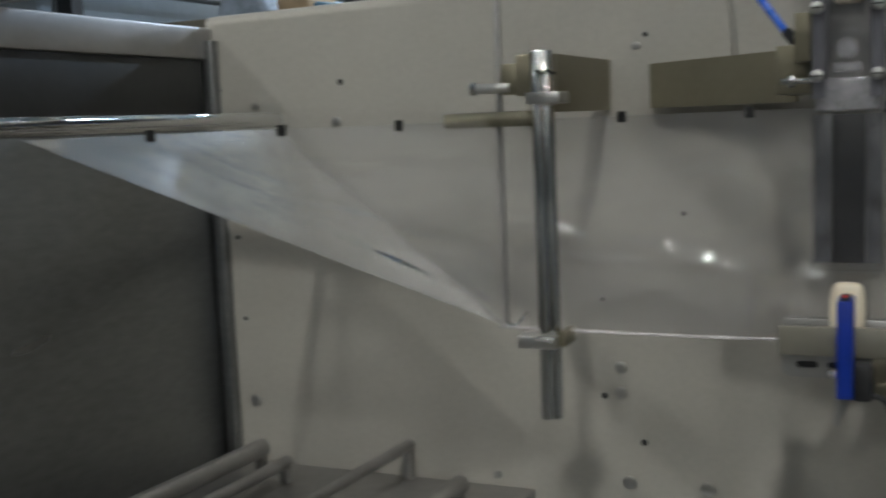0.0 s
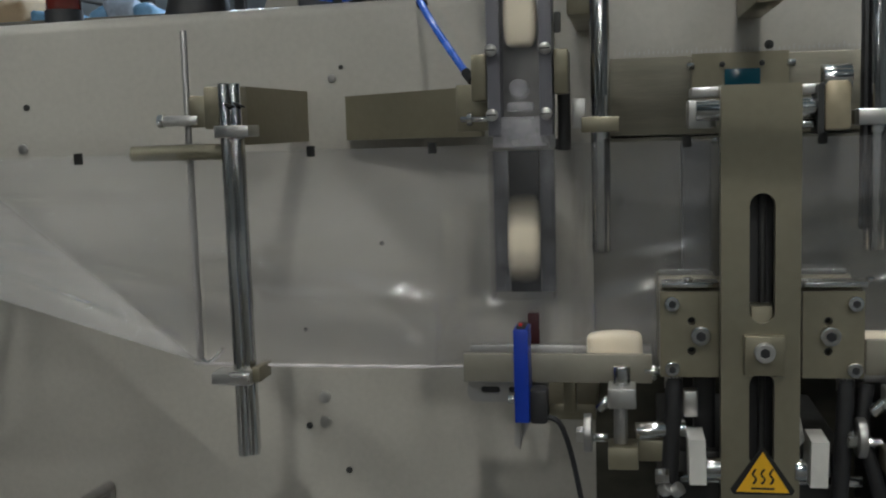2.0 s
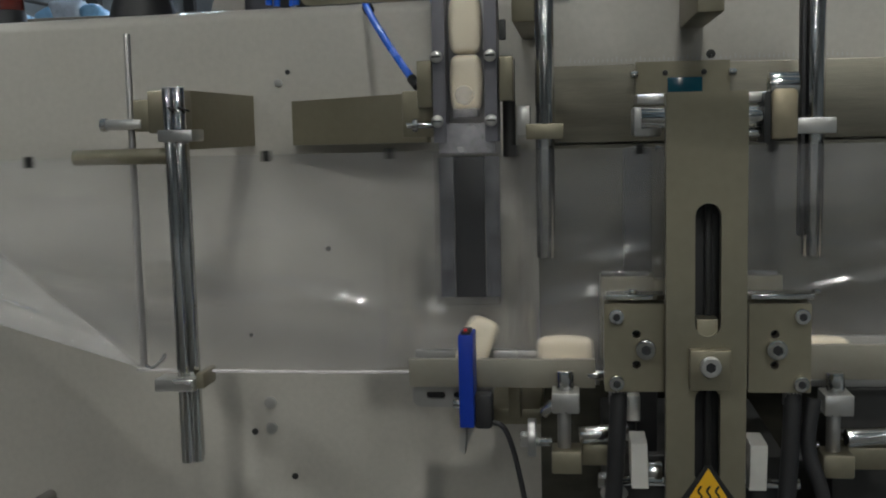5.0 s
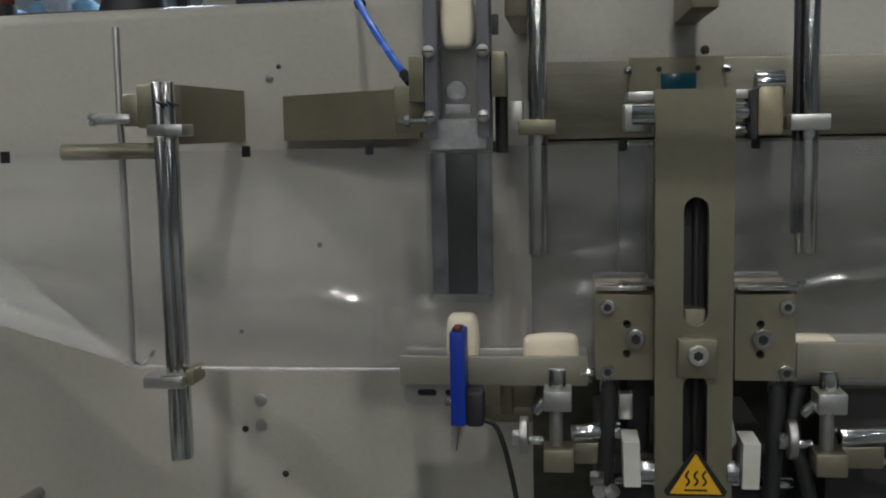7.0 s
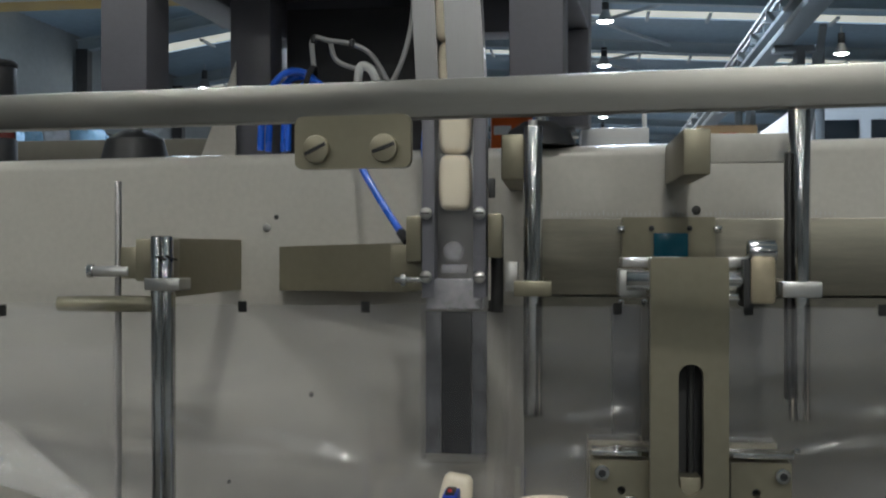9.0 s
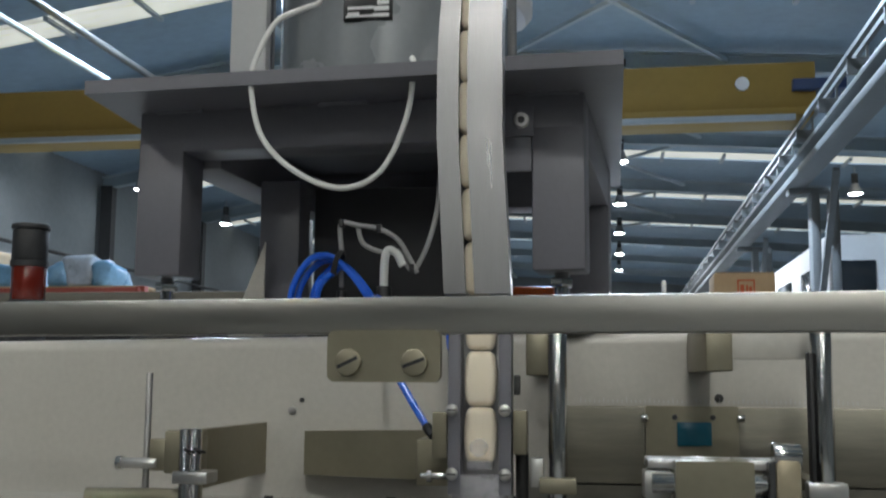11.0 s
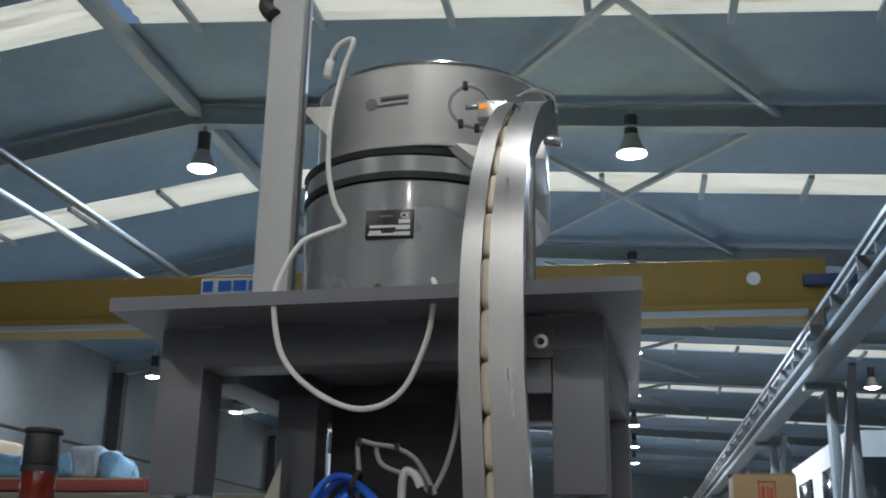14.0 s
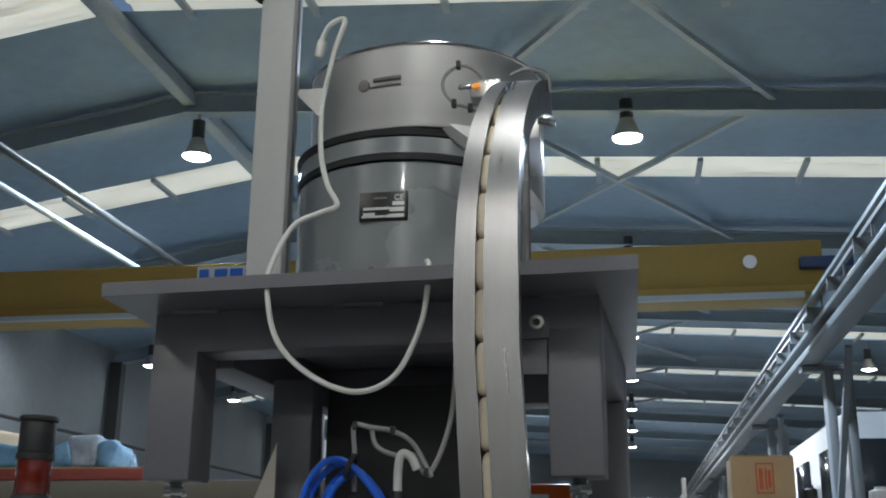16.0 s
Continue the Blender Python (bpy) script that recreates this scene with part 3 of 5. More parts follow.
# ---------------------------------------------------------------- drop chute
def build_chute():
    t = thing("drop_chute", (-0.033, 1.11, 1.172), "clear plastic chute screwed together round the falling bars", "chute")
    front = part("front_window", plate(round_rect(-0.062, -0.004, 1.308, 1.500, 0.001), [], 1.092, 1.096), ACRYL, t, "clear acrylic front window")
    part("upper_left_wall", box(-0.062, -0.0505, 1.0975, 1.126, 1.320, 1.500, 0.001), GREY, t)
    part("upper_right_wall", box(-0.0155, -0.004, 1.0975, 1.126, 1.320, 1.500, 0.001), GREY, t)
    part("back_wall", box(-0.062, -0.004, 1.1275, 1.133, 1.308, 1.500, 0.001), DULL, t)
    low = part("lower_duct", plate(round_rect(-0.0625, -0.0045, 1.172, 1.3065, 0.001), [], 1.0935, 1.0965), ACRYL, t, "smoked clear lower duct")
    for x0, x1 in ((-0.0625, -0.0605), (-0.0065, -0.0045)):
        part("duct_side", box(x0, x1, 1.0975, 1.133, 1.172, 1.3065, 0.0004), ACRYL, t)
    # solid black sheet: the shade inside the rear opening, put in as colour
    part("duct_back", box(-0.0475, -0.0195, 1.126, 1.129, 1.174, 1.306, 0.0005), BLACK, t, "black sheet standing in for the dark of the duct's rear opening")
    for x0, x1 in ((-0.0620, -0.0480), (-0.0190, -0.0050)):
        part("duct_flange", box(x0, x1, 1.126, 1.129, 1.174, 1.306, 0.0005), SMOKE, t)
    part("gate_block", box(-0.058, -0.008, 1.099, 1.122, 1.3095, 1.337, 0.002), FROST, t, "frosted plastic gate block")
    part("gate_boss", rod((-0.034, 1.098, 1.362), (-0.034, 1.122, 1.362), 0.0085), FROST, t)
    part("gate_tongue", box(-0.045, -0.022, 1.102, 1.12, 1.342, 1.35, 0.002), FROST, t)
    for ob in [o for o in t.children if o.data.materials[0] in (ACRYL, FROST)]:
        ob.visible_shadow = False
    for x in (-0.0575, -0.0095):
        for z in (1.396, 1.339):
            s = part("dome_screw", rod((x, 1.092, z), (x, 1.0875, z), 0.0062, seg=18, bevel=0.0018, r2=0.0045), ALLOY, t)
            part("slot", box(x - 0.0042, x + 0.0042, 1.0868, 1.0876, z - 0.0007, z + 0.0007, 0), DARKM, s)
    part("left_bracket", box(-0.077, -0.063, 1.10, 1.118, 1.352, 1.394, 0.0015), NICKEL, t)
    part("bracket_arm", box(-0.094, -0.064, 1.119, 1.262, 1.325, 1.368, 0.0015), NICKEL, t)
    part("right_bracket", box(-0.003, 0.010, 1.10, 1.12, 1.356, 1.396, 0.0015), NICKEL, t)
    part("latch_screw", rod((-0.088, 1.104, 1.336), (-0.062, 1.104, 1.336), 0.0028, seg=12), CHROME, t)
    part("latch_knob", rod((-0.082, 1.104, 1.336), (-0.077, 1.104, 1.336), 0.006, seg=16), CHROME, t)
    part("gate_cylinder", rod((0.004, 1.135, 1.305), (0.004, 1.135, 1.395), 0.006), DARKM, t)
    part("gate_fitting", box(0.012, 0.024, 1.125, 1.14, 1.325, 1.352, 0.001), ALLOY, t)
    part("gate_lug", box(-0.002, 0.004, 1.10, 1.106, 1.41, 1.428, 0.001), DARKM, t)
    # plate that carries the chute on the panel
    b = bmesh.new()
    q = []
    for x, y, z0, z1 in ((-0.246, 1.298, 1.318, 1.3665), (-0.088, 1.252, 1.3185, 1.371)):
        q.append([b.verts.new((x, y, z0)), b.verts.new((x, y, z1)), b.verts.new((x + 0.002, y + 0.008, z1)), b.verts.new((x + 0.002, y + 0.008, z0))])
    for k in range(4):
        b.faces.new((q[0][k], q[0][(k + 1) % 4], q[1][(k + 1) % 4], q[1][k]))
    b.faces.new(q[0])
    b.faces.new(q[1][::-1])
    part("carrier_plate", b, NICKEL, t, "nickel plated carrier plate")
    part("carrier_foot", box(-0.235, -0.10, 1.298, 1.319, 1.322, 1.362, 0.001), NICKEL, t)
    hose = thing("air_hose", (-0.083, 1.13, 1.37), "bright blue air hose leading down to the chute", "hose")
    part("hose", tube([(-0.20, 1.40, 1.505), (-0.165, 1.30, 1.515), (-0.142, 1.20, 1.462), (-0.12, 1.17, 1.425), (-0.083, 1.125, 1.376)], 0.0036), HOSE, hose)
    part("hose_loop", tube([(-0.083, 1.42, 1.505), (-0.085, 1.32, 1.50), (-0.075, 1.22, 1.46), (-0.062, 1.15, 1.452)], 0.0032), HOSE, hose)
    part("hose_tie", ring((-0.137, 1.193, 1.452), (0.35, -0.5, -0.6), 0.0055, 0.003, 0.006), BLACK, hose)
    part("fitting", rod((-0.086, 1.128, 1.380), (-0.078, 1.12, 1.371), 0.0048, seg=14), BLACK, hose)


# ---------------------------------------------------------------- conveyor bed, sensor
def build_bed():
    t = thing("sealing_bed", (0.0, 1.09, 1.08), "grey steel product bed under the film", "conveyor bed")
    part("front_rail", box(-0.089, 0.081, 1.086, 1.0935, 1.097, 1.123, 0.0008), BEDST, t)
    part("rear_rail", box(-0.089, 0.081, 1.128, 1.136, 1.097, 1.123, 0.0025), DULL, t)
    part("deck", box(-0.089, 0.085, 1.094, 1.1275, 1.098, 1.1045, 0.0005), DULL, t)
    holes = [round_rect(-0.0745, -0.0565, 1.084, 1.0905, 0.003), round_rect(-0.049, -0.031, 1.084, 1.0905, 0.003)]
    part("slotted_bracket", plate(round_rect(-0.087, -0.012, 1.076, 1.0975, 0.008), holes, 1.095, 1.099), DULL, t)
    # black strip behind the slots, painting the shade seen through them
    part("slot_shade", box(-0.085, -0.014, 1.101, 1.104, 1.078, 1.0965, 0.0005), BLACK, t)
    part("end_screw", rod((0.074, 1.09, 1.108), (0.088, 1.09, 1.108), 0.0045, seg=14), CHROME, t)
    part("support_foot", box(-0.02, 0.03, 1.13, 1.32, 1.05, 1.066, 0.002), NICKEL, t)
    part("support_web", box(0.0, 0.012, 1.12, 1.135, 1.06, 1.098, 0.001), NICKEL, t)
    s = thing("register_sensor", (-0.032, 1.07, 1.07), "dark blue light sensor on a bent steel bracket", "sensor")
    part("housing", box(-0.0385, -0.0255, 1.046, 1.078, 1.070, 1.153, 0.0012), BLUE, s)
    part("lens_cap", box(-0.036, -0.028, 1.049, 1.07, 1.153, 1.156, 0.0006), DARKM, s)
    part("bracket", plate([(-0.0415, 1.044), (-0.0365, 1.04), (-0.034, 1.07), (-0.0385, 1.088)], [], 1.066, 1.082), DULL, s)
    part("bracket_lug", plate([(-0.036, 1.043), (-0.024, 1.072), (-0.034, 1.072)], [], 1.078, 1.080), DULL, s)
    part("plug", box(-0.0265, -0.010, 1.055, 1.075, 1.066, 1.098, 0.004), BLACK, s)
    part("bolt", rod((-0.046, 1.065, 1.087), (-0.038, 1.065, 1.087), 0.0042, seg=12), CHROME, s)
    part("reflector_block", box(-0.033, -0.022, 1.1285, 1.1355, 1.1234, 1.153, 0.001), MAROON, s, "dark red reflector block")
    part("led", box(-0.0335, -0.0305, 1.0485, 1.0515, 1.156, 1.158, 0.0004), REDLED, s)
    part("cable", tube([(-0.016, 1.062, 1.072), (-0.002, 1.062, 1.068), (0.006, 1.064, 1.05), (0.013, 1.066, 1.02), (0.02, 1.07, 0.98), (0.028, 1.09, 0.93)], 0.0024), BLACK, s)
    # adjusting clamp before the jaws
    for x0, nm in ((0.054, 0), (0.283, 1)):
        a = thing("adjusting_clamp", (x0, 1.06, 1.04), "steel clamp block with an upright clamping screw", "clamp", "clamps under the product bed")
        dx = x0 - 0.054
        part("screw_head", rod((x0, 1.06, 1.102), (x0, 1.06, 1.119), 0.0078, seg=22, bevel=0.0015), CHROME, a)
        part("block", box(x0 - 0.0115, x0 + 0.0125, 1.045, 1.075, 1.084, 1.102, 0.0015), ALLOY, a)
        part("stem", rod((x0 - 0.001, 1.06, 1.05), (x0 - 0.001, 1.06, 1.084), 0.006), DULL, a)
        part("lower_block", box(x0 - 0.012, x0 + 0.014, 1.045, 1.075, 1.030, 1.050, 0.0015), NICKEL, a)
        part("flange", rod((x0 - 0.033, 1.062, 1.058), (x0 - 0.026, 1.062, 1.058), 0.017), DULL, a)
        part("nut", rod((x0 - 0.040, 1.062, 1.056), (x0 - 0.033, 1.062, 1.056), 0.007, seg=6), ALLOY, a)
        part("stud", rod((x0 - 0.026, 1.062, 1.054), (x0 - 0.012, 1.062, 1.054), 0.004, seg=12), CHROME, a)
        part("spindle", rod((x0 + 0.012, 1.07, 1.058), (x0 + 0.055, 1.075, 1.06), 0.008), CHROME, a)
        part("spring_pin", rod((x0 - 0.020, 1.066, 1.078), (x0 - 0.010, 1.066, 1.088), 0.005, seg=12), CHROME, a)
        part("bearing", box(x0 + 0.014, x0 + 0.05, 1.07, 1.10, 1.03, 1.05, 0.002), NICKEL, a)
    o = thing("outfeed_bed", (0.5, 1.09, 1.08), "grey steel outfeed bed behind the sealing jaws", "conveyor bed")
    part("front_rail", box(0.262, 2.0, 1.086, 1.0935, 1.106, 1.137, 0.0008), BEDST, o)
    part("rear_rail", box(0.262, 2.0, 1.128, 1.136, 1.106, 1.137, 0.0015), DULL, o)
    part("deck", box(0.262, 2.0, 1.094, 1.1275, 1.098, 1.1045, 0.0005), DULL, o)
    for z in (1.055, 1.028):
        part("slide_rod", rod((0.29, 1.10, z), (2.0, 1.10, z), 0.004), CHROME, o)
    part("drive_housing", box(0.30, 1.2, 1.14, 1.319, 0.9, 1.085, 0.003), DARKM, o)


# ---------------------------------------------------------------- sealing jaws
def build_jaw():
    j = thing("sealing_jaw", (0.168, 1.05, 1.0), "nickel plated front sealing jaw on a slotted carrier plate", "sealing jaw")
    part("carrier_plate", plate(round_rect(0.1365, 0.2005, 0.93, 1.357, 0.0015, 2), [slot_outline(0.1595, 0.180, 1.160, 1.2685), slot_outline(0.1595, 0.180, 1.035, 1.118)], 1.040, 1.052), NICKEL, j, "long nickel plated plate with two slots")
    part("top_plate", box(0.1365, 0.2005, 1.052, 1.066, 1.347, 1.357, 0.0015), NICKEL, j)
    for x0, x1, y0, y1 in ((0.115, 0.146, 1.0665, 1.112), (0.191, 0.232, 1.0665, 1.112), (0.1465, 0.1905, 1.0665, 1.074), (0.1465, 0.1905, 1.102, 1.112)):
        part("yoke_bar", box(x0, x1, y0, y1, 1.3485, 1.3565, 0.001), ALLOY, j, "bright flat yoke behind the carrier")
    part("slot_backing", box(0.150, 0.190, 1.068, 1.072, 1.00, 1.30, 0.001), BLACK, j, "black slide behind the slots")
    part("guide_rail", rod((0.1725, 1.064, 1.0), (0.1725, 1.064, 1.30), 0.003, seg=12), DARKM, j)
    part("slide_block", box(0.161, 0.1785, 1.044, 1.066, 1.118, 1.174, 0.001), NICKEL, j)
    part("clamp_plate", box(0.1545, 0.187, 1.030, 1.0395, 1.118, 1.151, 0.001), NICKEL, j)
    cap_screw(0.1705, 1.030, 1.138, 0.0085, j, ALLOY, 0.005)
    for x0, x1, hx, sx in ((0.0875, 0.1345, 0.0975, 0.1195), (0.2055, 0.2555, 0.2475, 0.2255)):
        blk = part("jaw_block", plate(round_rect(x0, x1 + (0.004 if x0 < 0.1 else 0), 1.109, 1.1835, 0.001, 2), [circle_outline((x0 + x1) / 2 + (0.003 if x0 < 0.1 else -0.004), z, 0.0036) for z in (1.132, 1.158)], 1.062, 1.086), NICKEL, j)
        part("hole_back", box((x0 + x1) / 2 - 0.008, (x0 + x1) / 2 + 0.008, 1.074, 1.080, 1.126, 1.164, 0), BLACK, blk)
        for z in (1.117, 1.1735):
            cap_screw(hx, 1.062, z, 0.0065, j, CHROME)
        cap_screw(sx + 0.002, 1.062, 1.146, 0.0085, j, CHROME, 0.007)
        part("heater_bar", box(x0, x1, 1.087, 1.094, 1.119, 1.186, 0.001), STEEL, j)
        part("jaw_lid", box(x0 + 0.002, x1 + 0.003, 1.066, 1.09, 1.186, 1.1905, 0.0008), CHROME, j, "bright steel jaw lid")
        part("lid_bolt", rod((hx + 0.014, 1.074, 1.1905), (hx + 0.014, 1.074, 1.194), 0.004, seg=12), CHROME, j)
    for x, h, k in ((0.099, 0.008, -1), (0.243, 0.008, 1)):
        c = part("heater_cable", tube([(x, 1.074, 1.110), (x, 1.072, 1.09), (x - 0.002, 1.07, 1.05), (x - 0.006, 1.07, 0.99), (x - 0.01, 1.08, 0.93)], 0.0075, seg=14), BLACK, j, "thick black heater cable")
        part("cable_gland", rod((x, 1.074, 1.096), (x, 1.074, 1.109), 0.0078, seg=16), DULL, j)
    part("side_cable", tube([(0.262, 1.08, 1.10), (0.257, 1.075, 1.06), (0.268, 1.07, 1.02), (0.280, 1.075, 0.96)], 0.0065, seg=12), BLACK, j)
    # shaft and knob on the top of the carrier
    part("shaft", rod((0.118, 1.062, 1.337), (0.218, 1.062, 1.337), 0.0085), CHROME, j)
    part("shaft_collar", box(0.112, 0.1355, 1.07, 1.10, 1.322, 1.347, 0.003), ALLOY, j)
    part("lower_shaft", rod((0.2, 1.066, 1.324), (0.219, 1.066, 1.324), 0.004), CHROME, j)
    part("clevis", plate(round_rect(0.2145, 0.2195, 1.315, 1.356, 0.002, 2), [], 1.052, 1.085), DARKM, j)
    part("counter_block", box(0.2195, 0.241, 1.052, 1.072, 1.318, 1.366, 0.0035), BRASSY, j, "yellowed steel block at the shaft's end")
    part("counter_cap", rod((0.219, 1.062, 1.361), (0.242, 1.062, 1.361), 0.0105), CHROME, j)
    # warning sign on the carrier
    s = part("warning_sign", plate([(0.1465, 1.014), (0.1945, 1.014), (0.1968, 1.018), (0.1727, 1.0535), (0.1683, 1.0535), (0.1442, 1.018)], [], 1.0385, 1.0398), SIGNBLK, j, "yellow triangular hot surface warning sign")
    part("sign_field", plate([(0.1488, 1.0162), (0.1922, 1.0162), (0.1705, 1.0512)], [], 1.0375, 1.0383), YELLOW, s)
    for k in range(3):
        x = 0.1635 + 0.007 * k
        part("heat_wave", tube([(x - 0.001, 1.0372, 1.0235), (x + 0.0016, 1.0372, 1.0275), (x - 0.0012, 1.0372, 1.032), (x + 0.0014, 1.0372, 1.0365)], 0.0009, seg=6, steps=5), SIGNBLK, s)
    part("heat_base", box(0.161, 0.180, 1.0368, 1.0374, 1.0188, 1.0204, 0), SIGNBLK, s)
    # rear half
    r = thing("rear_sealing_jaw", (0.168, 1.16, 1.1), "rear sealing jaw behind the film", "sealing jaw")
    for x0, x1 in ((0.0875, 0.1385), (0.2055, 0.2575)):
        part("jaw_block", box(x0, x1, 1.130, 1.160, 1.108, 1.188, 0.001), NICKEL, r)
        part("jaw_lid", box(x0 + 0.001, x1 - 0.004, 1.131, 1.158, 1.188, 1.1935, 0.001), CHROME, r)
    part("cross_beam", box(0.0875, 0.2575, 1.160, 1.18, 1.115, 1.18, 0.002), NICKEL, r)
    part("upright", box(0.112, 0.139, 1.17, 1.19, 0.95, 1.31, 0.002), DARKM, r, "dark upright guide of the rear jaw")
    # drive parts below
    d = thing("jaw_drive", (0.168, 1.05, 0.95), "steel jaw drive with light blocks on pivot shafts", "drive")
    for x0, x1, tilt in ((0.1105, 0.1245, 1), (0.2085, 0.2225, -1)):
        part("drive_block", plate([(x0, 1.022), (x1, 1.022), (x1 - 0.001 * tilt, 1.061), (x0 - 0.001 * tilt, 1.061)], [], 1.035, 1.075), WHITEM, d)
        xc = x1 if tilt > 0 else x0
        part("pivot", rod((xc - 0.002, 1.045, 1.034), (xc + 0.012 * tilt, 1.045, 1.034), 0.0095), CHROME, d)
    part("base_block", box(0.09, 0.25, 1.09, 1.30, 0.90, 1.035, 0.003), DARKM, d)
    part("tie_bar", rod((0.085, 1.085, 1.012), (0.26, 1.085, 1.012), 0.005), CHROME, d)
    part("white_lug", box(0.108, 0.12, 1.075, 1.09, 1.07, 1.093, 0.001), ALLOY, d)
    part("lug_plate", plate([(0.2, 1.045), (0.208, 1.056), (0.2, 1.092)], [], 1.06, 1.066), ALLOY, d)
    part("rear_lever", box(0.118, 0.137, 1.10, 1.12, 1.03, 1.10, 0.002), BLACK, d)
    part("low_nut", rod((0.082, 1.055, 1.022), (0.094, 1.055, 1.022), 0.007, seg=6), CHROME, d)
    for x in (0.088, 0.098):
        part("gland_nut", rod((x, 1.055, 1.008), (x + 0.006, 1.052, 1.014), 0.006, seg=12), ALLOY, d)


def build_brackets():
    for x, w, ztop, blk, nm in ((0.0375, 0.0088, 1.476, (0.008, 0.033, 1.428, 1.4705), 0), (0.2745, 0.0095, 1.492, None, 1)):
        t = thing("jaw_guide_column", (x, 1.12, 1.21), "polished round guide column on a bracket before the panel", "guide column", "guide columns")
        part("column", rod((x, 1.12, 1.212), (x, 1.12, ztop), w), CHROME, t)
        part("clamp", box(x - 0.017, x + 0.017, 1.107, 1.125, 1.321, 1.335, 0.0012), ALLOY if nm else NICKEL, t)
        part("clamp_arm", box(x - 0.008, x + 0.008, 1.125, 1.308, 1.322, 1.334, 0.001), NICKEL, t)
        if blk:
            part("head_block", box(blk[0], blk[1], 1.13, 1.318, blk[2], blk[3], 0.0015), NICKEL, t)
            part("tie", box(0.030, x, 1.115, 1.135, 1.44, 1.462, 0.001), ALLOY, t)
        else:
            part("head_block", box(0.177, 0.202, 1.155, 1.318, 1.4335, 1.4765, 0.0015), NICKEL, t)
            part("tie", box(0.202, x, 1.16, 1.172, 1.445, 1.472, 0.001), PAINT, t)
            part("side_rail", box(x - 0.0125, x - 0.009, 1.11, 1.125, 1.23, 1.45, 0.0006), BLACK, t)
        part("column_cap", rod((x, 1.12, ztop), (x, 1.12, ztop + 0.006), w * 0.5, seg=14), ALLOY, t)
    t = thing("screen_plate", (0.178, 1.30, 1.35), "nickel plate with a small blue display window", "plate")
    part("plate", plate(round_rect(0.129, 0.227, 1.335, 1.398, 0.001, 2), [], 1.296, 1.3075), NICKEL, t)
    part("display", box(0.162, 0.198, 1.29, 1.2955, 1.356, 1.381, 0.001), SCREEN, t, "small blue lit display")
    for x in (0.1275, 0.2285):
        part("side_screw", rod((x - 0.004, 1.29, 1.385), (x + 0.004, 1.29, 1.385), 0.004, seg=12), CHROME, t)
    for x in (0.160, 0.200):
        part("screw", rod((x, 1.2955, 1.386), (x, 1.293, 1.386), 0.003, seg=12), BLACK, t)
    for x in (0.129, 0.154):
        s = thing("strip_screw", (x, 1.30, 1.306), "small bright screw under the steel strip", "screw")
        part("head", rod((x, 1.319, 1.306), (x, 1.31, 1.306), 0.004, seg=12), CHROME, s)


# ---------------------------------------------------------------- front rail
RAIL = Matrix.Translation((-0.013, 0.875, 0)) @ pose(0, 0, 0, 0, 0, -7.5) @ Matrix.Translation((0.013, -0.875, 0))


def build_rail():
    t = thing("front_rail", (0, 0.89, 1.455), "brushed stainless flat rail across the machine front", "rail")
    part("bar", box(-1.2, 1.4, 0.875, 0.890, 1.4555, 1.4825, 0.0015), STEEL, t, turn=RAIL)
    for x in (-1.19, 1.39):
        part("upright", box(x - 0.02, x + 0.02, 0.876, 0.916, 0.0, 1.456, 0.003), STEEL, t, turn=RAIL)
    p = part("bracket_plate", plate(round_rect(-0.127, -0.0415, 1.4205, 1.458, 0.006), [], 0.869, 0.8745), NICKEL, t, "grey bracket plate with two slotted screws", turn=RAIL)
    for x, a in ((-0.110, 25), (-0.060, 20)):
        h = part("slotted_screw", rod((x, 0.869, 1.4345), (x, 0.8645, 1.4345), 0.0098, seg=28, bevel=0.0012), NICKEL, t, turn=RAIL)
        part("slot", box(-0.0085, 0.0085, 0.8637, 0.8647, -0.0012, 0.0012, 0), BLACK, h, turn=RAIL @ Matrix.Translation((x, 0, 1.4345)) @ pose(0, 0, 0, 0, -a, 0))


# ---------------------------------------------------------------- feeder table
TT = Matrix.Translation((-0.20, 1.31, 0)) @ pose(0, 0, 0, 0, 0, -5.5) @ Matrix.Translation((0.20, -1.31, 0))


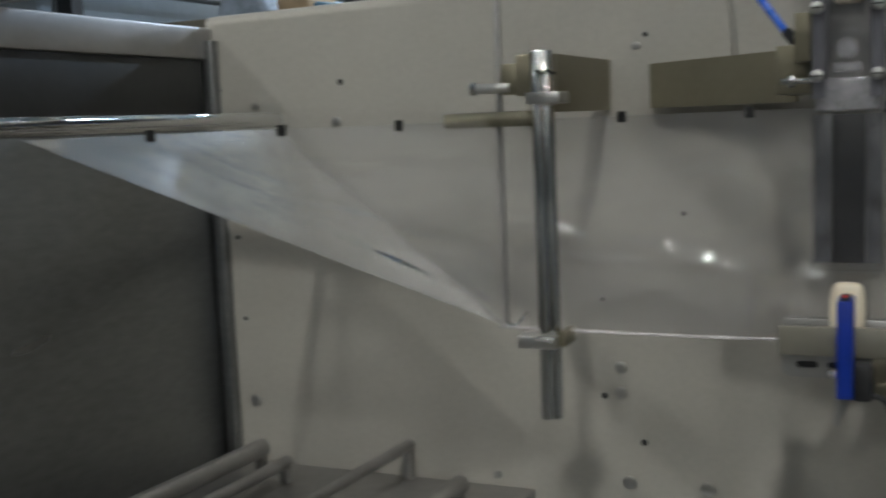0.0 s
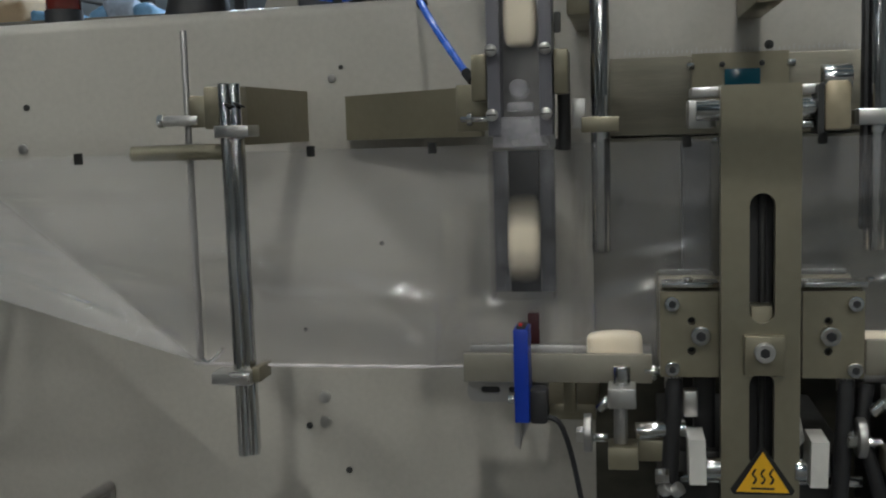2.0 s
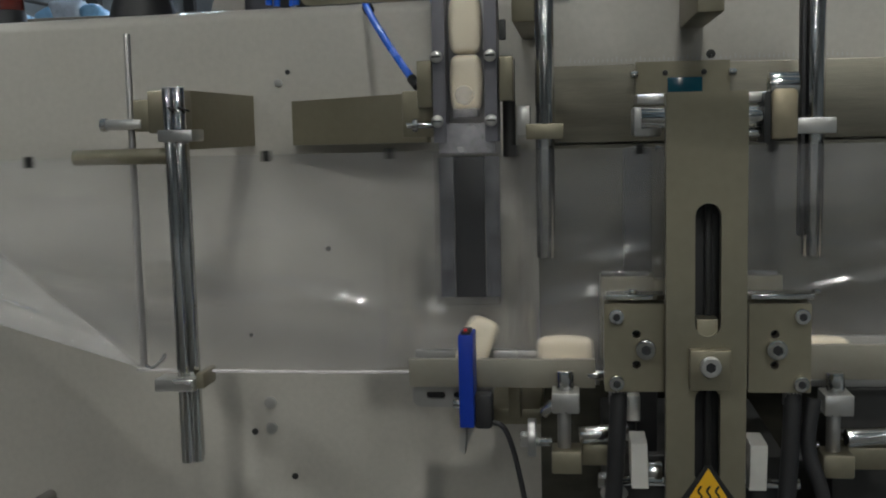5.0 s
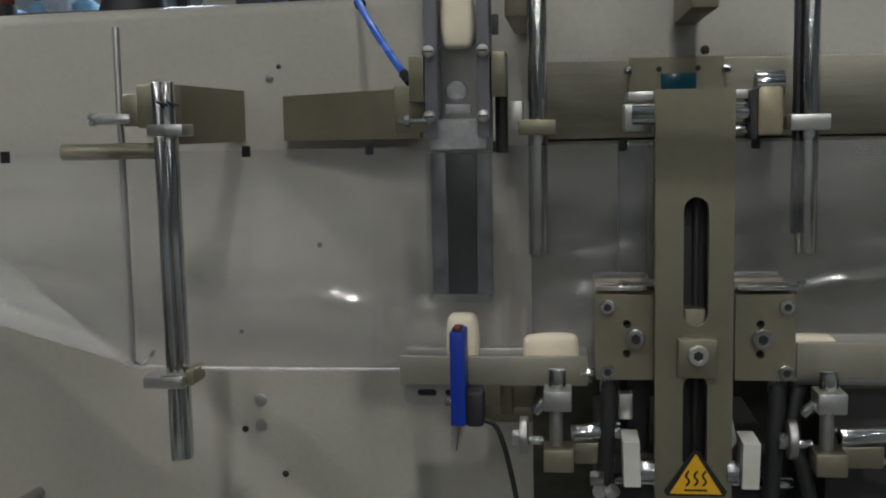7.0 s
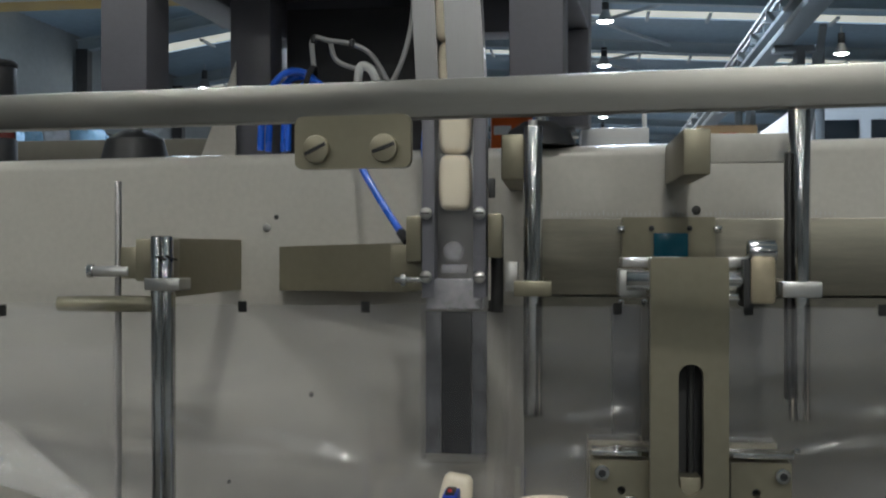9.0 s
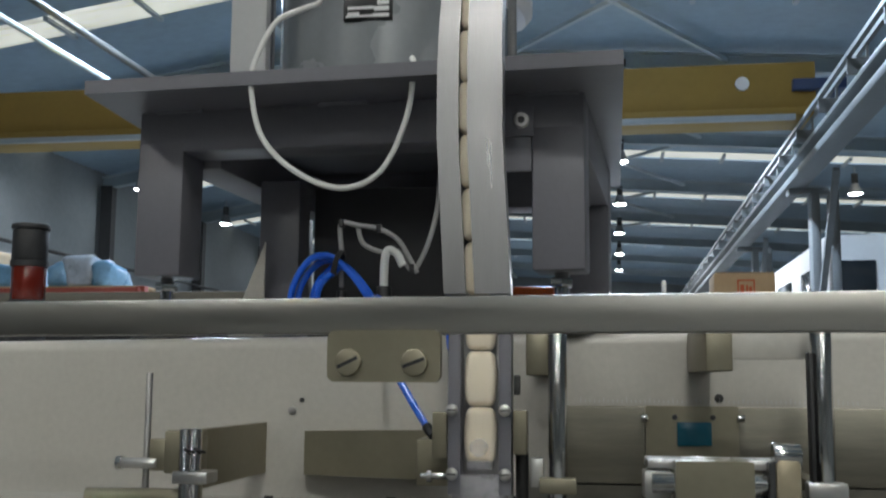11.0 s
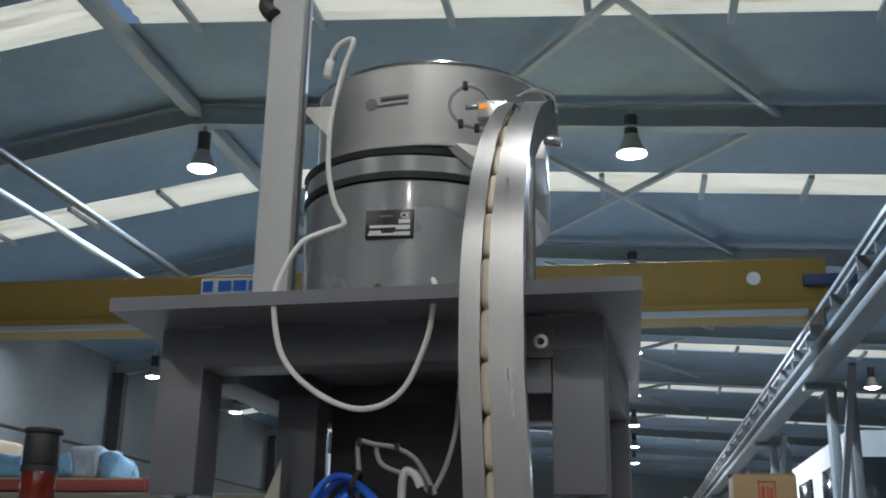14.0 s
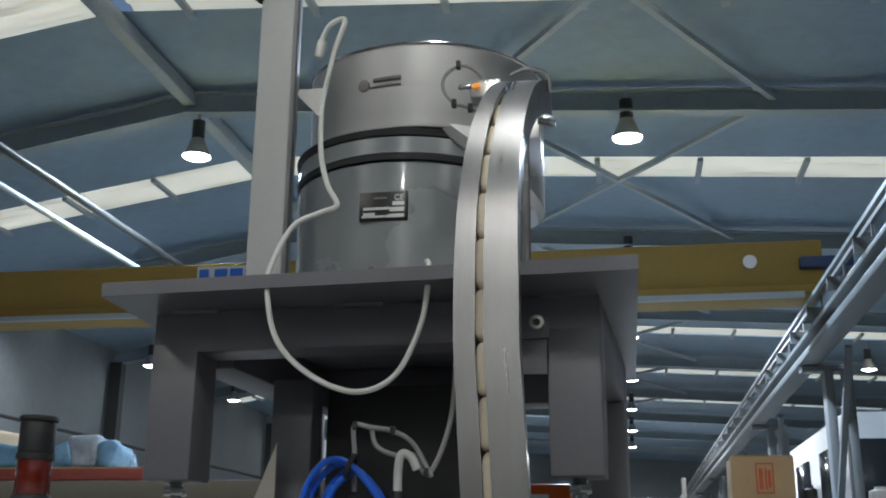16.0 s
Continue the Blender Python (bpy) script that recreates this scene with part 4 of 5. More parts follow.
def build_table():
    t = thing("feeder_table", (-0.2, 1.5, 1.48), "grey painted steel table that carries the bowl feeder", "table")
    top = plate([(-0.512, 1.272), (0.107, 1.211), (0.135, 1.922), (-0.525, 1.975)], [], 0, 0.016)
    part("tabletop", top, GREY, t, turn=Matrix(((1, 0, 0, 0), (0, 0, 1, 0), (0, 1, 0, 1.752), (0, 0, 0, 1))))
    part("front_beam", box(-0.484, 0.066, 1.335, 1.395, 1.700, 1.7515, 0.003), GREY, t, turn=TT)
    part("rear_beam", box(-0.462, 0.066, 1.76, 1.82, 1.690, 1.7515, 0.003), GREY, t, turn=TT)
    for x in (-0.462, 0.006):
        part("side_beam", box(x, x + 0.06, 1.396, 1.759, 1.690, 1.7515, 0.003), GREY, t, turn=TT)
    for x, nm in ((-0.484, 0), (0.006, 1)):
        for y in (1.334, 1.7595):
            leg = part("leg", box(x, x + 0.060, y, y + 0.06, 1.547, 1.6895 if y > 1.5 else 1.712, 0.003), GREY, t, turn=TT)
            c = TT @ Vector((x + 0.03, y + 0.03, 0))
            part("foot_screw", rod((c.x, c.y, 1.50), (c.x, c.y, 1.548), 0.008, seg=16), CHROME, leg)
            part("lock_nut", rod((c.x, c.y, 1.530), (c.x, c.y, 1.541), 0.014, seg=6), CHROME, leg)
            z = top_z(c.x)
            part("foot_pad", lathe(c.x, c.y, [(0.0, 1.507), (0.018, 1.506), (0.034, 1.496), (0.040, z + 0.004), (0.041, z), (0.0, z)], seg=28), BLACK, leg)
    for x in (-0.43, -0.22, 0.03):
        part("weld_bead", tube([(x - 0.03, 1.333, 1.7505), (x, 1.3325, 1.7512), (x + 0.03, 1.333, 1.7505)], 0.003, seg=6), GREY, t, turn=TT)
    part("gusset", box(-0.09, 0.006, 1.331, 1.3345, 1.66, 1.712, 0.001), GREY, t, turn=TT)
    part("screw_plate", box(-0.024, 0.010, 1.305, 1.311, 1.700, 1.734, 0.001), GREY, t)
    cap_screw(-0.004, 1.305, 1.717, 0.009, t, DULL)
    # control box and post under the table
    c = thing("control_cabinet", (-0.22, 1.6, 1.48), "dark grey column under the feeder table", "cabinet")
    part("column", box(-0.365, -0.31, 1.5, 1.56, top_z(-0.33), 1.69, 0.003), GREY, c)
    part("cabinet_body", box(-0.305, -0.06, 1.56, 1.75, top_z(-0.2), 1.69, 0.004), CABIN, c)
    part("white_plate", plate([(-0.388, 1.478), (-0.342, 1.478), (-0.342, 1.60)], [], 1.45, 1.454), PAINT, c)
    m = thing("feeder_mast", (-0.365, 1.47, 1.768), "light grey square mast standing on the feeder table", "mast")
    part("post", box(-0.400, -0.350, 1.455, 1.50, 1.7685, 2.75, 0.004), GREYL, m)
    part("groove", box(-0.350, -0.3485, 1.472, 1.482, 1.77, 2.74, 0.0003), GREY, m)
    part("cable_chain", tube([(-0.400, 1.46, 2.30), (-0.41, 1.46, 2.262), (-0.395, 1.452, 2.24)], 0.012, seg=10), BLACK, m)


def build_bowl():
    X, Y, r = -0.200, 1.62, 0.170
    t = thing("bowl_feeder", (X, Y, 1.768), "round vibratory bowl feeder with a brushed steel bowl", "bowl feeder")
    base = part("drum", lathe(X, Y, [(0, 1.772), (r, 1.772), (r, 1.975), (r - 0.004, 1.979), (0, 1.979)]), DRUM, t, "dark grey painted drive drum")
    part("base_ring", lathe(X, Y, [(0, 1.7685), (r + 0.006, 1.7685), (r + 0.006, 1.7715), (0, 1.7715)]), DULL, t)
    part("rubber_ring", lathe(X, Y, [(r - 0.01, 1.979), (r + 0.002, 1.980), (r + 0.003, 1.988), (r - 0.01, 1.989)]), BLACK, t, "black rubber ring")
    part("clamp_ring", lathe(X, Y, [(r - 0.012, 1.989), (r + 0.001, 1.990), (r + 0.001, 2.013), (r - 0.01, 2.014)]), DRUM, t)
    part("upper_gap", lathe(X, Y, [(r - 0.02, 2.014), (r + 0.003, 2.015), (r + 0.005, 2.024), (r - 0.02, 2.025)]), BLACK, t)
    part("bowl", lathe(X + 0.022, Y, [(0, 2.026), (r + 0.004, 2.026), (r + 0.006, 2.03), (r + 0.008, 2.146), (r + 0.009, 2.149), (r + 0.006, 2.149), (r + 0.004, 2.05), (0, 2.045)]), BOWL, t, "brushed steel bowl")
    part("bowl_lip", tube([(X + 0.022 + (r + 0.009) * math.cos(a), Y + (r + 0.009) * math.sin(a), 2.149) for a in (2 * math.pi * k / 36 for k in range(37))], 0.0025, seg=8, steps=2), CHROME, t)
    part("bowl_ear", plate([(-0.345, 2.092), (-0.31, 2.055), (-0.30, 2.10), (-0.342, 2.100)], [], 1.47, 1.473), DULL, t)
    sk = bmesh.new()
    rows = []
    for k in range(25):
        a = radians(-75 + 150 * k / 24)
        low = 1.943 + 0.08 * (abs(k - 12) / 12) ** 2
        rows.append([sk.verts.new((X + 0.022 + q * math.cos(a), Y + q * math.sin(a), z)) for q, z in ((r + 0.006, 2.03), (r + 0.006, low + 0.012), (r - 0.004, low), (r - 0.05, low), (r - 0.05, 2.026))])
    for u, v in zip(rows, rows[1:]):
        for k in range(4):
            sk.faces.new((u[k], u[k + 1], v[k + 1], v[k]))
    part("outlet_skirt", sk, BOWL, t, "deeper steel skirt at the bowl's outlet")
    # nameplate, facing the front
    face = Matrix.Translation((X - 0.006, Y, 0.011)) @ pose(0, 0, 0, 0, 0, -3)
    b = part("nameplate", box(-0.030, 0.036, -r - 0.003, -r + 0.004, 1.882, 1.922, 0.001), PLATEBK, t, "black nameplate with white fields", turn=face)
    for x0, x1, z0, z1 in ((-0.026, 0.016, 1.8855, 1.8885), (-0.024, 0.012, 1.8965, 1.9), (0.012, 0.032, 1.8935, 1.8995), (0.016, 0.032, 1.902, 1.9075), (0.01, 0.032, 1.885, 1.890), (-0.024, -0.008, 1.8855, 1.8925), (-0.010, 0.008, 1.912, 1.914)):
        part("printed_field", box(x0, x1, -r - 0.0036, -r - 0.003, z0, z1, 0), PLATEWH if z0 < 1.91 else TEXTST, b, turn=face)
    f = bpy.data.curves.new("approval_mark", "FONT")
    f.body, f.size, f.extrude = "CE", 0.011, 0.0003
    dg = new("approval_mark", f)
    dg.matrix_world = Matrix.Translation((0, 0, 0))
    me = bpy.data.meshes.new_from_object(dg.evaluated_get(bpy.context.evaluated_depsgraph_get()))
    bpy.data.objects.remove(dg)
    bm = bmesh.new()
    bm.from_mesh(me)
    part("approval_mark", bm, PLATEWH, b, turn=face @ Matrix.Translation((0.018, -r - 0.0034, 1.9095)) @ pose(0, 0, 0, 90, 0, 0))
    part("drum_screw", rod((X - 0.025, Y - r + 0.004, 1.824), (X - 0.025, Y - r - 0.003, 1.824), 0.006, seg=16), DARKM, t)
    # etched maker's mark, as bars
    g = part("etched_mark", tube([(X + 0.022 + (r + 0.0085) * math.sin(radians(a)), Y - (r + 0.0085) * math.cos(radians(a)), 2.098) for a in (-17, -12, -8, -4)], 0.0035, seg=6), TEXTST, t)
    part("etched_line", tube([(X + 0.022 + (r + 0.0085) * math.sin(radians(a)), Y - (r + 0.0085) * math.cos(radians(a)), 2.088) for a in (-19, -12, -8, -4)], 0.0016, seg=6), TEXTST, t)
    part("etched_emblem", rod((X + 0.022 + (r + 0.006) * math.sin(radians(-22)), Y - (r + 0.006) * math.cos(radians(-22)), 2.093), (X + 0.022 + (r + 0.010) * math.sin(radians(-22)), Y - (r + 0.010) * math.cos(radians(-22)), 2.093), 0.009, seg=16), TEXTST, t)


ARC_Z, ARC_R, ARC_END = 1.715, 0.30, 78


def track_point(s):
    """A point of the track's middle line s metres over z = 1.40, with the slope there."""
    if s < ARC_Z - 1.40:
        return Vector((-0.033 if s < 0.1 else -0.033 - 0.008 * min(1, (s - 0.1) / 0.15), 1.112, 1.40 + s)), 0.0
    phi = min((s - (ARC_Z - 1.40)) / ARC_R, radians(ARC_END))
    return Vector((-0.041 + 0.040 * (phi / radians(ARC_END)) ** 2, 1.112 + ARC_R * (1 - math.cos(phi)), ARC_Z + ARC_R * math.sin(phi))), phi


def build_track():
    t = thing("feeding_track", (-0.047, 1.11, 1.48), "curved brushed steel track leading bars down from the bowl", "feeding track")

    def strip(x0, x1, d0, d1, s0=0.102, s1=0.30 + ARC_R * radians(ARC_END)):
        b = bmesh.new()
        rows = []
        n = 40
        for i in range(n + 1):
            p, phi = track_point(s0 + (s1 - s0) * i / n)
            out = Vector((0, -math.cos(phi), math.sin(phi)))
            w = 1 - 0.25 * phi / radians(ARC_END)
            rows.append([b.verts.new(p + Vector((x * w, 0, 0)) + out * d) for x, d in ((x0, d0), (x1, d0), (x1, d1), (x0, d1))])
        for u, v in zip(rows, rows[1:]):
            for k in range(4):
                b.faces.new((u[k], u[(k + 1) % 4], v[(k + 1) % 4], v[k]))
        b.faces.new(rows[0][::-1])
        b.faces.new(rows[-1])
        return b

    part("left_cheek", strip(-0.033, -0.0125, 0.014, 0.020), TRACKST, t)
    part("right_cheek", strip(-0.0045, 0.029, 0.014, 0.020), TRACKST, t)
    part("left_side", strip(-0.033, -0.029, -0.016, 0.0135), TRACKST, t)
    part("right_side", strip(0.025, 0.029, -0.016, 0.0135), TRACKST, t)
    part("back", strip(-0.033, 0.029, -0.020, -0.0165), TRACKST, t)
    part("return_pipe", rod((-0.014, 1.30, 1.772), (-0.014, 1.30, 1.985), 0.005), DULL, t)
    part("end_bolt", rod((0.0, 1.36, 1.99), (0.022, 1.36, 1.985), 0.006, seg=12), CHROME, t)
    part("end_clip", tube([(-0.03, 1.28, 2.015), (-0.01, 1.28, 2.022), (0.012, 1.29, 2.018), (0.016, 1.30, 2.0)], 0.003, seg=8), CHROME, t)
    part("bowl_outlet", box(-0.035, 0.0, 1.41, 1.55, 1.985, 2.015, 0.003), BOWL, t)
    s = thing("level_sensor", (-0.069, 1.275, 2.0), "small sensor with an orange light beside the track", "sensor")
    part("holder", box(-0.078, -0.04, 1.28, 1.31, 1.988, 2.012, 0.003), ALLOY, s)
    part("lamp", rod((-0.074, 1.279, 2.002), (-0.066, 1.274, 2.002), 0.0026, seg=14), LED, s, "lit orange indicator")
    part("tip", rod((-0.092, 1.28, 2.002), (-0.076, 1.28, 2.002), 0.003, seg=12), CHROME, s)
    part("cable", tube([(-0.06, 1.29, 2.012), (-0.075, 1.285, 2.028), (-0.092, 1.28, 2.03), (-0.108, 1.28, 2.018), (-0.110, 1.28, 2.0), (-0.098, 1.28, 1.982), (-0.082, 1.285, 1.978), (-0.06, 1.29, 1.97)], 0.0022, seg=8), GREYC, s)
    for p in ((-0.092, 1.28, 2.031), (-0.097, 1.28, 1.981), (-0.078, 1.286, 1.977)):
        part("cable_tie", box(p[0] - 0.003, p[0] + 0.003, p[1] - 0.004, p[1] + 0.004, p[2] - 0.005, p[2] + 0.005, 0.001), BLACK, s)


def build_cables():
    w = thing("white_cable_loop", (-0.2, 1.28, 1.64), "white cable hanging in a loop before the feeder table", "cable")
    part("cable", tube([(-0.266, 1.29, 2.075), (-0.255, 1.285, 2.096), (-0.234, 1.28, 2.100), (-0.245, 1.28, 2.06), (-0.257, 1.28, 1.994), (-0.2575, 1.28, 1.93), (-0.248, 1.28, 1.885), (-0.235, 1.28, 1.858), (-0.255, 1.28, 1.849), (-0.283, 1.27, 1.831), (-0.303, 1.265, 1.79), (-0.308, 1.26, 1.755), (-0.294, 1.26, 1.694), (-0.253, 1.26, 1.653), (-0.201, 1.26, 1.634), (-0.157, 1.26, 1.653), (-0.129, 1.26, 1.713), (-0.122, 1.26, 1.770), (-0.126, 1.275, 1.785)], 0.0033, seg=10), WHITEC, w)
    part("plug", rod((-0.268, 1.29, 2.055), (-0.264, 1.29, 2.078), 0.006, seg=14), WHITEC, w)
    g = thing("grey_cable_tangle", (-0.17, 1.38, 1.5), "grey and white cables tied in a small tangle", "cable")
    part("first_cable", tube([(-0.225, 1.38, 1.535), (-0.226, 1.38, 1.58), (-0.227, 1.38, 1.612), (-0.207, 1.38, 1.61), (-0.179, 1.38, 1.605), (-0.155, 1.38, 1.59), (-0.133, 1.38, 1.552)], 0.003), GREYC, g)
    part("second_cable", tube([(-0.207, 1.385, 1.61), (-0.2, 1.385, 1.588), (-0.175, 1.385, 1.577), (-0.155, 1.385, 1.578), (-0.140, 1.385, 1.555), (-0.123, 1.385, 1.581), (-0.110, 1.385, 1.629), (-0.106, 1.385, 1.69)], 0.003), GREYC, g)
    part("third_cable", tube([(-0.172, 1.375, 1.51), (-0.172, 1.375, 1.56), (-0.168, 1.375, 1.578), (-0.157, 1.375, 1.574), (-0.15, 1.375, 1.56)], 0.005), WHITEC, g)
    part("gland", rod((-0.172, 1.375, 1.48), (-0.172, 1.375, 1.535), 0.009, seg=14), BLACK, g)
    part("gland", rod((-0.225, 1.38, 1.48), (-0.225, 1.38, 1.53), 0.006, seg=14), BLACK, g)
    for p in ((-0.226, 1.379, 1.612), (-0.18, 1.379, 1.606), (-0.139, 1.379, 1.557)):
        part("cable_tie", box(p[0] - 0.003, p[0] + 0.003, p[1] - 0.004, p[1] + 0.004, p[2] - 0.005, p[2] + 0.005, 0.001), BLACK, g)
    h = thing("blue_hose_bundle", (-0.24, 1.36, 1.48), "bundle of bright blue air hoses on the machine top", "hose")
    for k, (dx, dy, dz) in enumerate(((0, 0, 0), (0.006, 0.012, -0.004), (0.022, 0.02, -0.008), (0.030, 0.008, -0.012))):
        part("hose", tube([(-0.282 + dx, 1.35 + dy, 1.478), (-0.278 + dx, 1.35 + dy, 1.53), (-0.258 + dx, 1.35 + dy, 1.564 + dz), (-0.232 + dx * 0.5, 1.35 + dy, 1.568 + dz), (-0.205 + dx * 0.4, 1.35 + dy, 1.545 + dz), (-0.175 + dx * 0.3, 1.36 + dy, 1.50 + dz), (-0.16 + dx * 0.3, 1.37 + dy, 1.478)], 0.004), HOSE, h)
    part("hose_tie", ring((-0.225, 1.36, 1.562), (1, 0, -0.35), 0.016, 0.012, 0.006), BLACK, h)
    b = thing("signal_beacon", (-1.01, 2.1, 0.0), "signal tower with a black cap and a red lens", "signal light")
    part("pole", rod((-1.01, 2.1, 0.0), (-1.01, 2.1, 1.45), 0.02), DULL, b)
    part("foot", rod((-1.01, 2.1, 1.45), (-1.01, 2.1, 1.575), 0.036), BLACK, b)
    part("red_lens", rod((-1.01, 2.1, 1.575), (-1.01, 2.1, 1.645), 0.033, bevel=0.003), RED, b, "dark red glass lens")
    part("rib", ring((-1.01, 2.1, 1.648), (0, 0, 1), 0.036, 0.02, 0.012), BLACK, b)
    part("cap", rod((-1.01, 2.1, 1.654), (-1.01, 2.1, 1.715), 0.034, bevel=0.004), BLACK, b)
    part("cap_rim", rod((-1.01, 2.1, 1.715), (-1.01, 2.1, 1.726), 0.037, bevel=0.003), BLACK, b)
    o = thing("orange_tool_case", (-0.01, 1.9, 1.49), "orange tool case lying on the machine top", "case")
    part("case", box(-0.045, 0.024, 1.86, 1.96, top_z(0), 1.579, 0.006), ORANGE, o)
    part("label_field", box(-0.04, -0.012, 1.856, 1.8595, 1.548, 1.562, 0), PLATEWH, o)
    w = thing("paper_stack", (0.15, 1.9, 1.49), "flat stack of pale boards on the machine top", "stack")
    part("board", box(0.10, 0.206, 1.85, 2.0, top_z(0.15), 1.556, 0.002), GREYL, w)
    part("upright_strip", box(0.196, 0.203, 1.86, 1.866, 1.556, 1.588, 0.001), PLATEWH, w)


# ---------------------------------------------------------------- hall
def hall(name, bm, material, label, category, group="", kind=""):
    return solo(name, bm, material, label, category, group, kind, turn=HALL)


RIDGE, LEFT, RIGHT = -5.7, -12.6, 12.0


def roof_h(x):
    return 6.2 - (0.16 * (RIDGE - x) if x < RIDGE else 0.058 * (x - RIDGE))


def beam(p, q, w, h, bm=None):
    """A square bar between two places."""
    p, q = Vector(p), Vector(q)
    b = bmesh.new()
    bmesh.ops.create_cube(b, size=1)
    d = (q - p)
    for v in b.verts:
        v.co = Vector((v.co.x * w, v.co.y * h, v.co.z * d.length))
    up = d.to_track_quat("Z", "Y").to_matrix().to_4x4()
    b.transform(Matrix.Translation((p + q) / 2) @ up)
    return merge(bm, b)


def build_hall():
    E = 1.452
    hall("floor", box(LEFT, RIGHT, -34, 62, -E - 0.2, -E, 0), CONC, "grey concrete hall floor", "floor", kind="structure")
    hall("wall_left", box(LEFT - 0.3, LEFT, -34, 62, -E, roof_h(LEFT) + 0.05, 0), HWALL, "blue-grey hall side wall", "wall", kind="structure")
    hall("wall_right", box(RIGHT, RIGHT + 0.3, -34, 62, -E, roof_h(RIGHT) + 0.05, 0), HWALL, "blue-grey hall side wall", "wall", kind="structure")
    hall("wall_far", box(LEFT, RIGHT, 62, 62.3, -E, 6.4, 0), HWALL, "blue-grey far wall of the hall", "wall", kind="structure")
    hall("wall_near", box(LEFT, RIGHT, -34.3, -34, -E, 6.4, 0), HWALL, "blue-grey hall end wall", "wall", kind="structure")
    # corrugated roof, one sheet on each side of the ridge, open where the skylights lie
    lights = [(y, y + 0.78) for y in (-24.0, -18.0, -12.0, -6.0, -0.5, 4.3, 9.65, 15.2, 21.0, 27.0, 32.9, 38.8, 44.7, 50.6)]
    cuts = [-34.0]
    for a, c in lights:
        cuts += [a, c]
    cuts.append(62.0)
    b = bmesh.new()
    for i in range(0, len(cuts), 2):
        y0, y1 = cuts[i], cuts[i + 1]
        n = max(2, int((y1 - y0) / 0.11))
        for xa, xb in ((LEFT, RIDGE), (RIDGE, RIGHT)):
            prev = None
            for k in range(n + 1):
                y = y0 + (y1 - y0) * k / n
                dz = 0.03 * (k % 2)
                row = [b.verts.new((xa, y, roof_h(xa) + dz)), b.verts.new((xb, y, roof_h(xb) + dz))]
                if prev:
                    b.faces.new((prev[0], prev[1], row[1], row[0]))
                prev = row
    hall("ceiling", b, ROOF, "blue-grey corrugated sheet roof", "roof", kind="structure")
    for a, c in lights:
        for xa, xb in ((LEFT, RIDGE - 0.15), (RIDGE + 0.15, RIGHT)):
            b = bmesh.new()
            n = 11
            prev = None
            for k in range(n + 1):
                y = a - 0.2 + (c - a + 0.4) * k / n
                dz = 0.05 + 0.03 * (k % 2)
                row = [b.verts.new((xa, y, roof_h(xa) + dz)), b.verts.new((xb, y, roof_h(xb) + dz))]
                if prev:
                    b.faces.new((prev[0], prev[1], row[1], row[0]))
                prev = row
            sk = hall("skylight", b, SKYL, "bright translucent skylight strip in the roof", "skylight", "skylight strips", "structure")
            bars = int((xb - xa) / 1.5)
            for k in range(bars):
                x = xa + (k + 0.5) * 1.5
                part("purlin", box(x - 0.04, x + 0.04, a - 0.1, c + 0.1, roof_h(x) - 0.08, roof_h(x) - 0.02, 0), FRAME, sk, turn=HALL)
    # portal frames
    for y in [-22.8 + 5.9 * k for k in range(14)]:
        f = thing("portal_frame", tuple(HALL @ Vector((RIDGE, y, 5))), "grey steel portal frame under the roof", "roof frame", "portal frames", "structure")
        for xa, xb in ((LEFT + 0.1, RIDGE), (RIDGE, RIGHT - 0.1)):
            za, zb = (roof_h(v) - (0.08 if v == RIDGE else 0.16) for v in (xa, xb))
            for off, w, h in ((0.0, 0.20, 0.025), (-0.14, 0.02, 0.25), (-0.28, 0.20, 0.025)):
                b = bmesh.new()
                vs = [b.verts.new((x, yy, z + off + s * h / 2)) for x, z in ((xa, za), (xb, zb)) for yy in (y - w / 2, y + w / 2) for s in (-1, 1)]
                bmesh.ops.convex_hull(b, input=vs)
                part("rafter", b, PORTAL, f, turn=HALL)
        for x in (LEFT + 0.25, RIGHT - 0.25):
            part("column", box(x - 0.15, x + 0.15, y - 0.12, y + 0.12, -E, roof_h(x) - 0.4, 0), DARKM, f, turn=HALL)
    # roof bracing, crossing rods in the roof plane
    for y0 in [-2.1 + 5.9 * k for k in range(7)]:
        g = thing("roof_bracing", tuple(HALL @ Vector((0, y0, 5.4))), "crossing steel bracing rods under the roof", "bracing", "roof bracing", "structure")
        for s in (-1, 1):
            for p, q in (((0, y0), (s * 1.95, y0 + 2.95)), ((s * 1.95, y0 + 2.95), (0, y0 + 5.9))):
                part("rod", beam((p[0], p[1], roof_h(p[0]) - 0.20), (q[0], q[1], roof_h(q[0]) - 0.20), 0.075, 0.075), FRAME, g, turn=HALL)
    hall("ridge_beam", box(RIDGE - 0.09, RIDGE + 0.09, -33, 61, roof_h(RIDGE) - 0.24, roof_h(RIDGE) - 0.06, 0.01), FRAME, "grey steel ridge beam under the roof", "roof beam", kind="structure")
    # high-bay lamps
    first = None
    for x, y, z in [(0.13, v, 5.03 if v > 20 else 5.12) for v in (12.6, 18.5, 24.4, 30.3, 36.2, 42.1, 48.0, 6.7, 0.8, -11.0, -16.9, -22.8)] + [(0.65, -4.5, 5.0), (5.8, -5.1, 4.8), (5.8, -11.0, 4.8)] + [(-5.54, v, 5.2) for v in (12.6, 18.5, 6.7, 0.8, -5.1, -11.0, -16.9)] + [(-11.4, v, 4.6) for v in (24.2, 29.9, 18.5, 12.0, 36.0)] + [(6.0, v, 4.8) for v in (17.0, 28.0)]:
        at = HALL @ Vector((x, y, z))
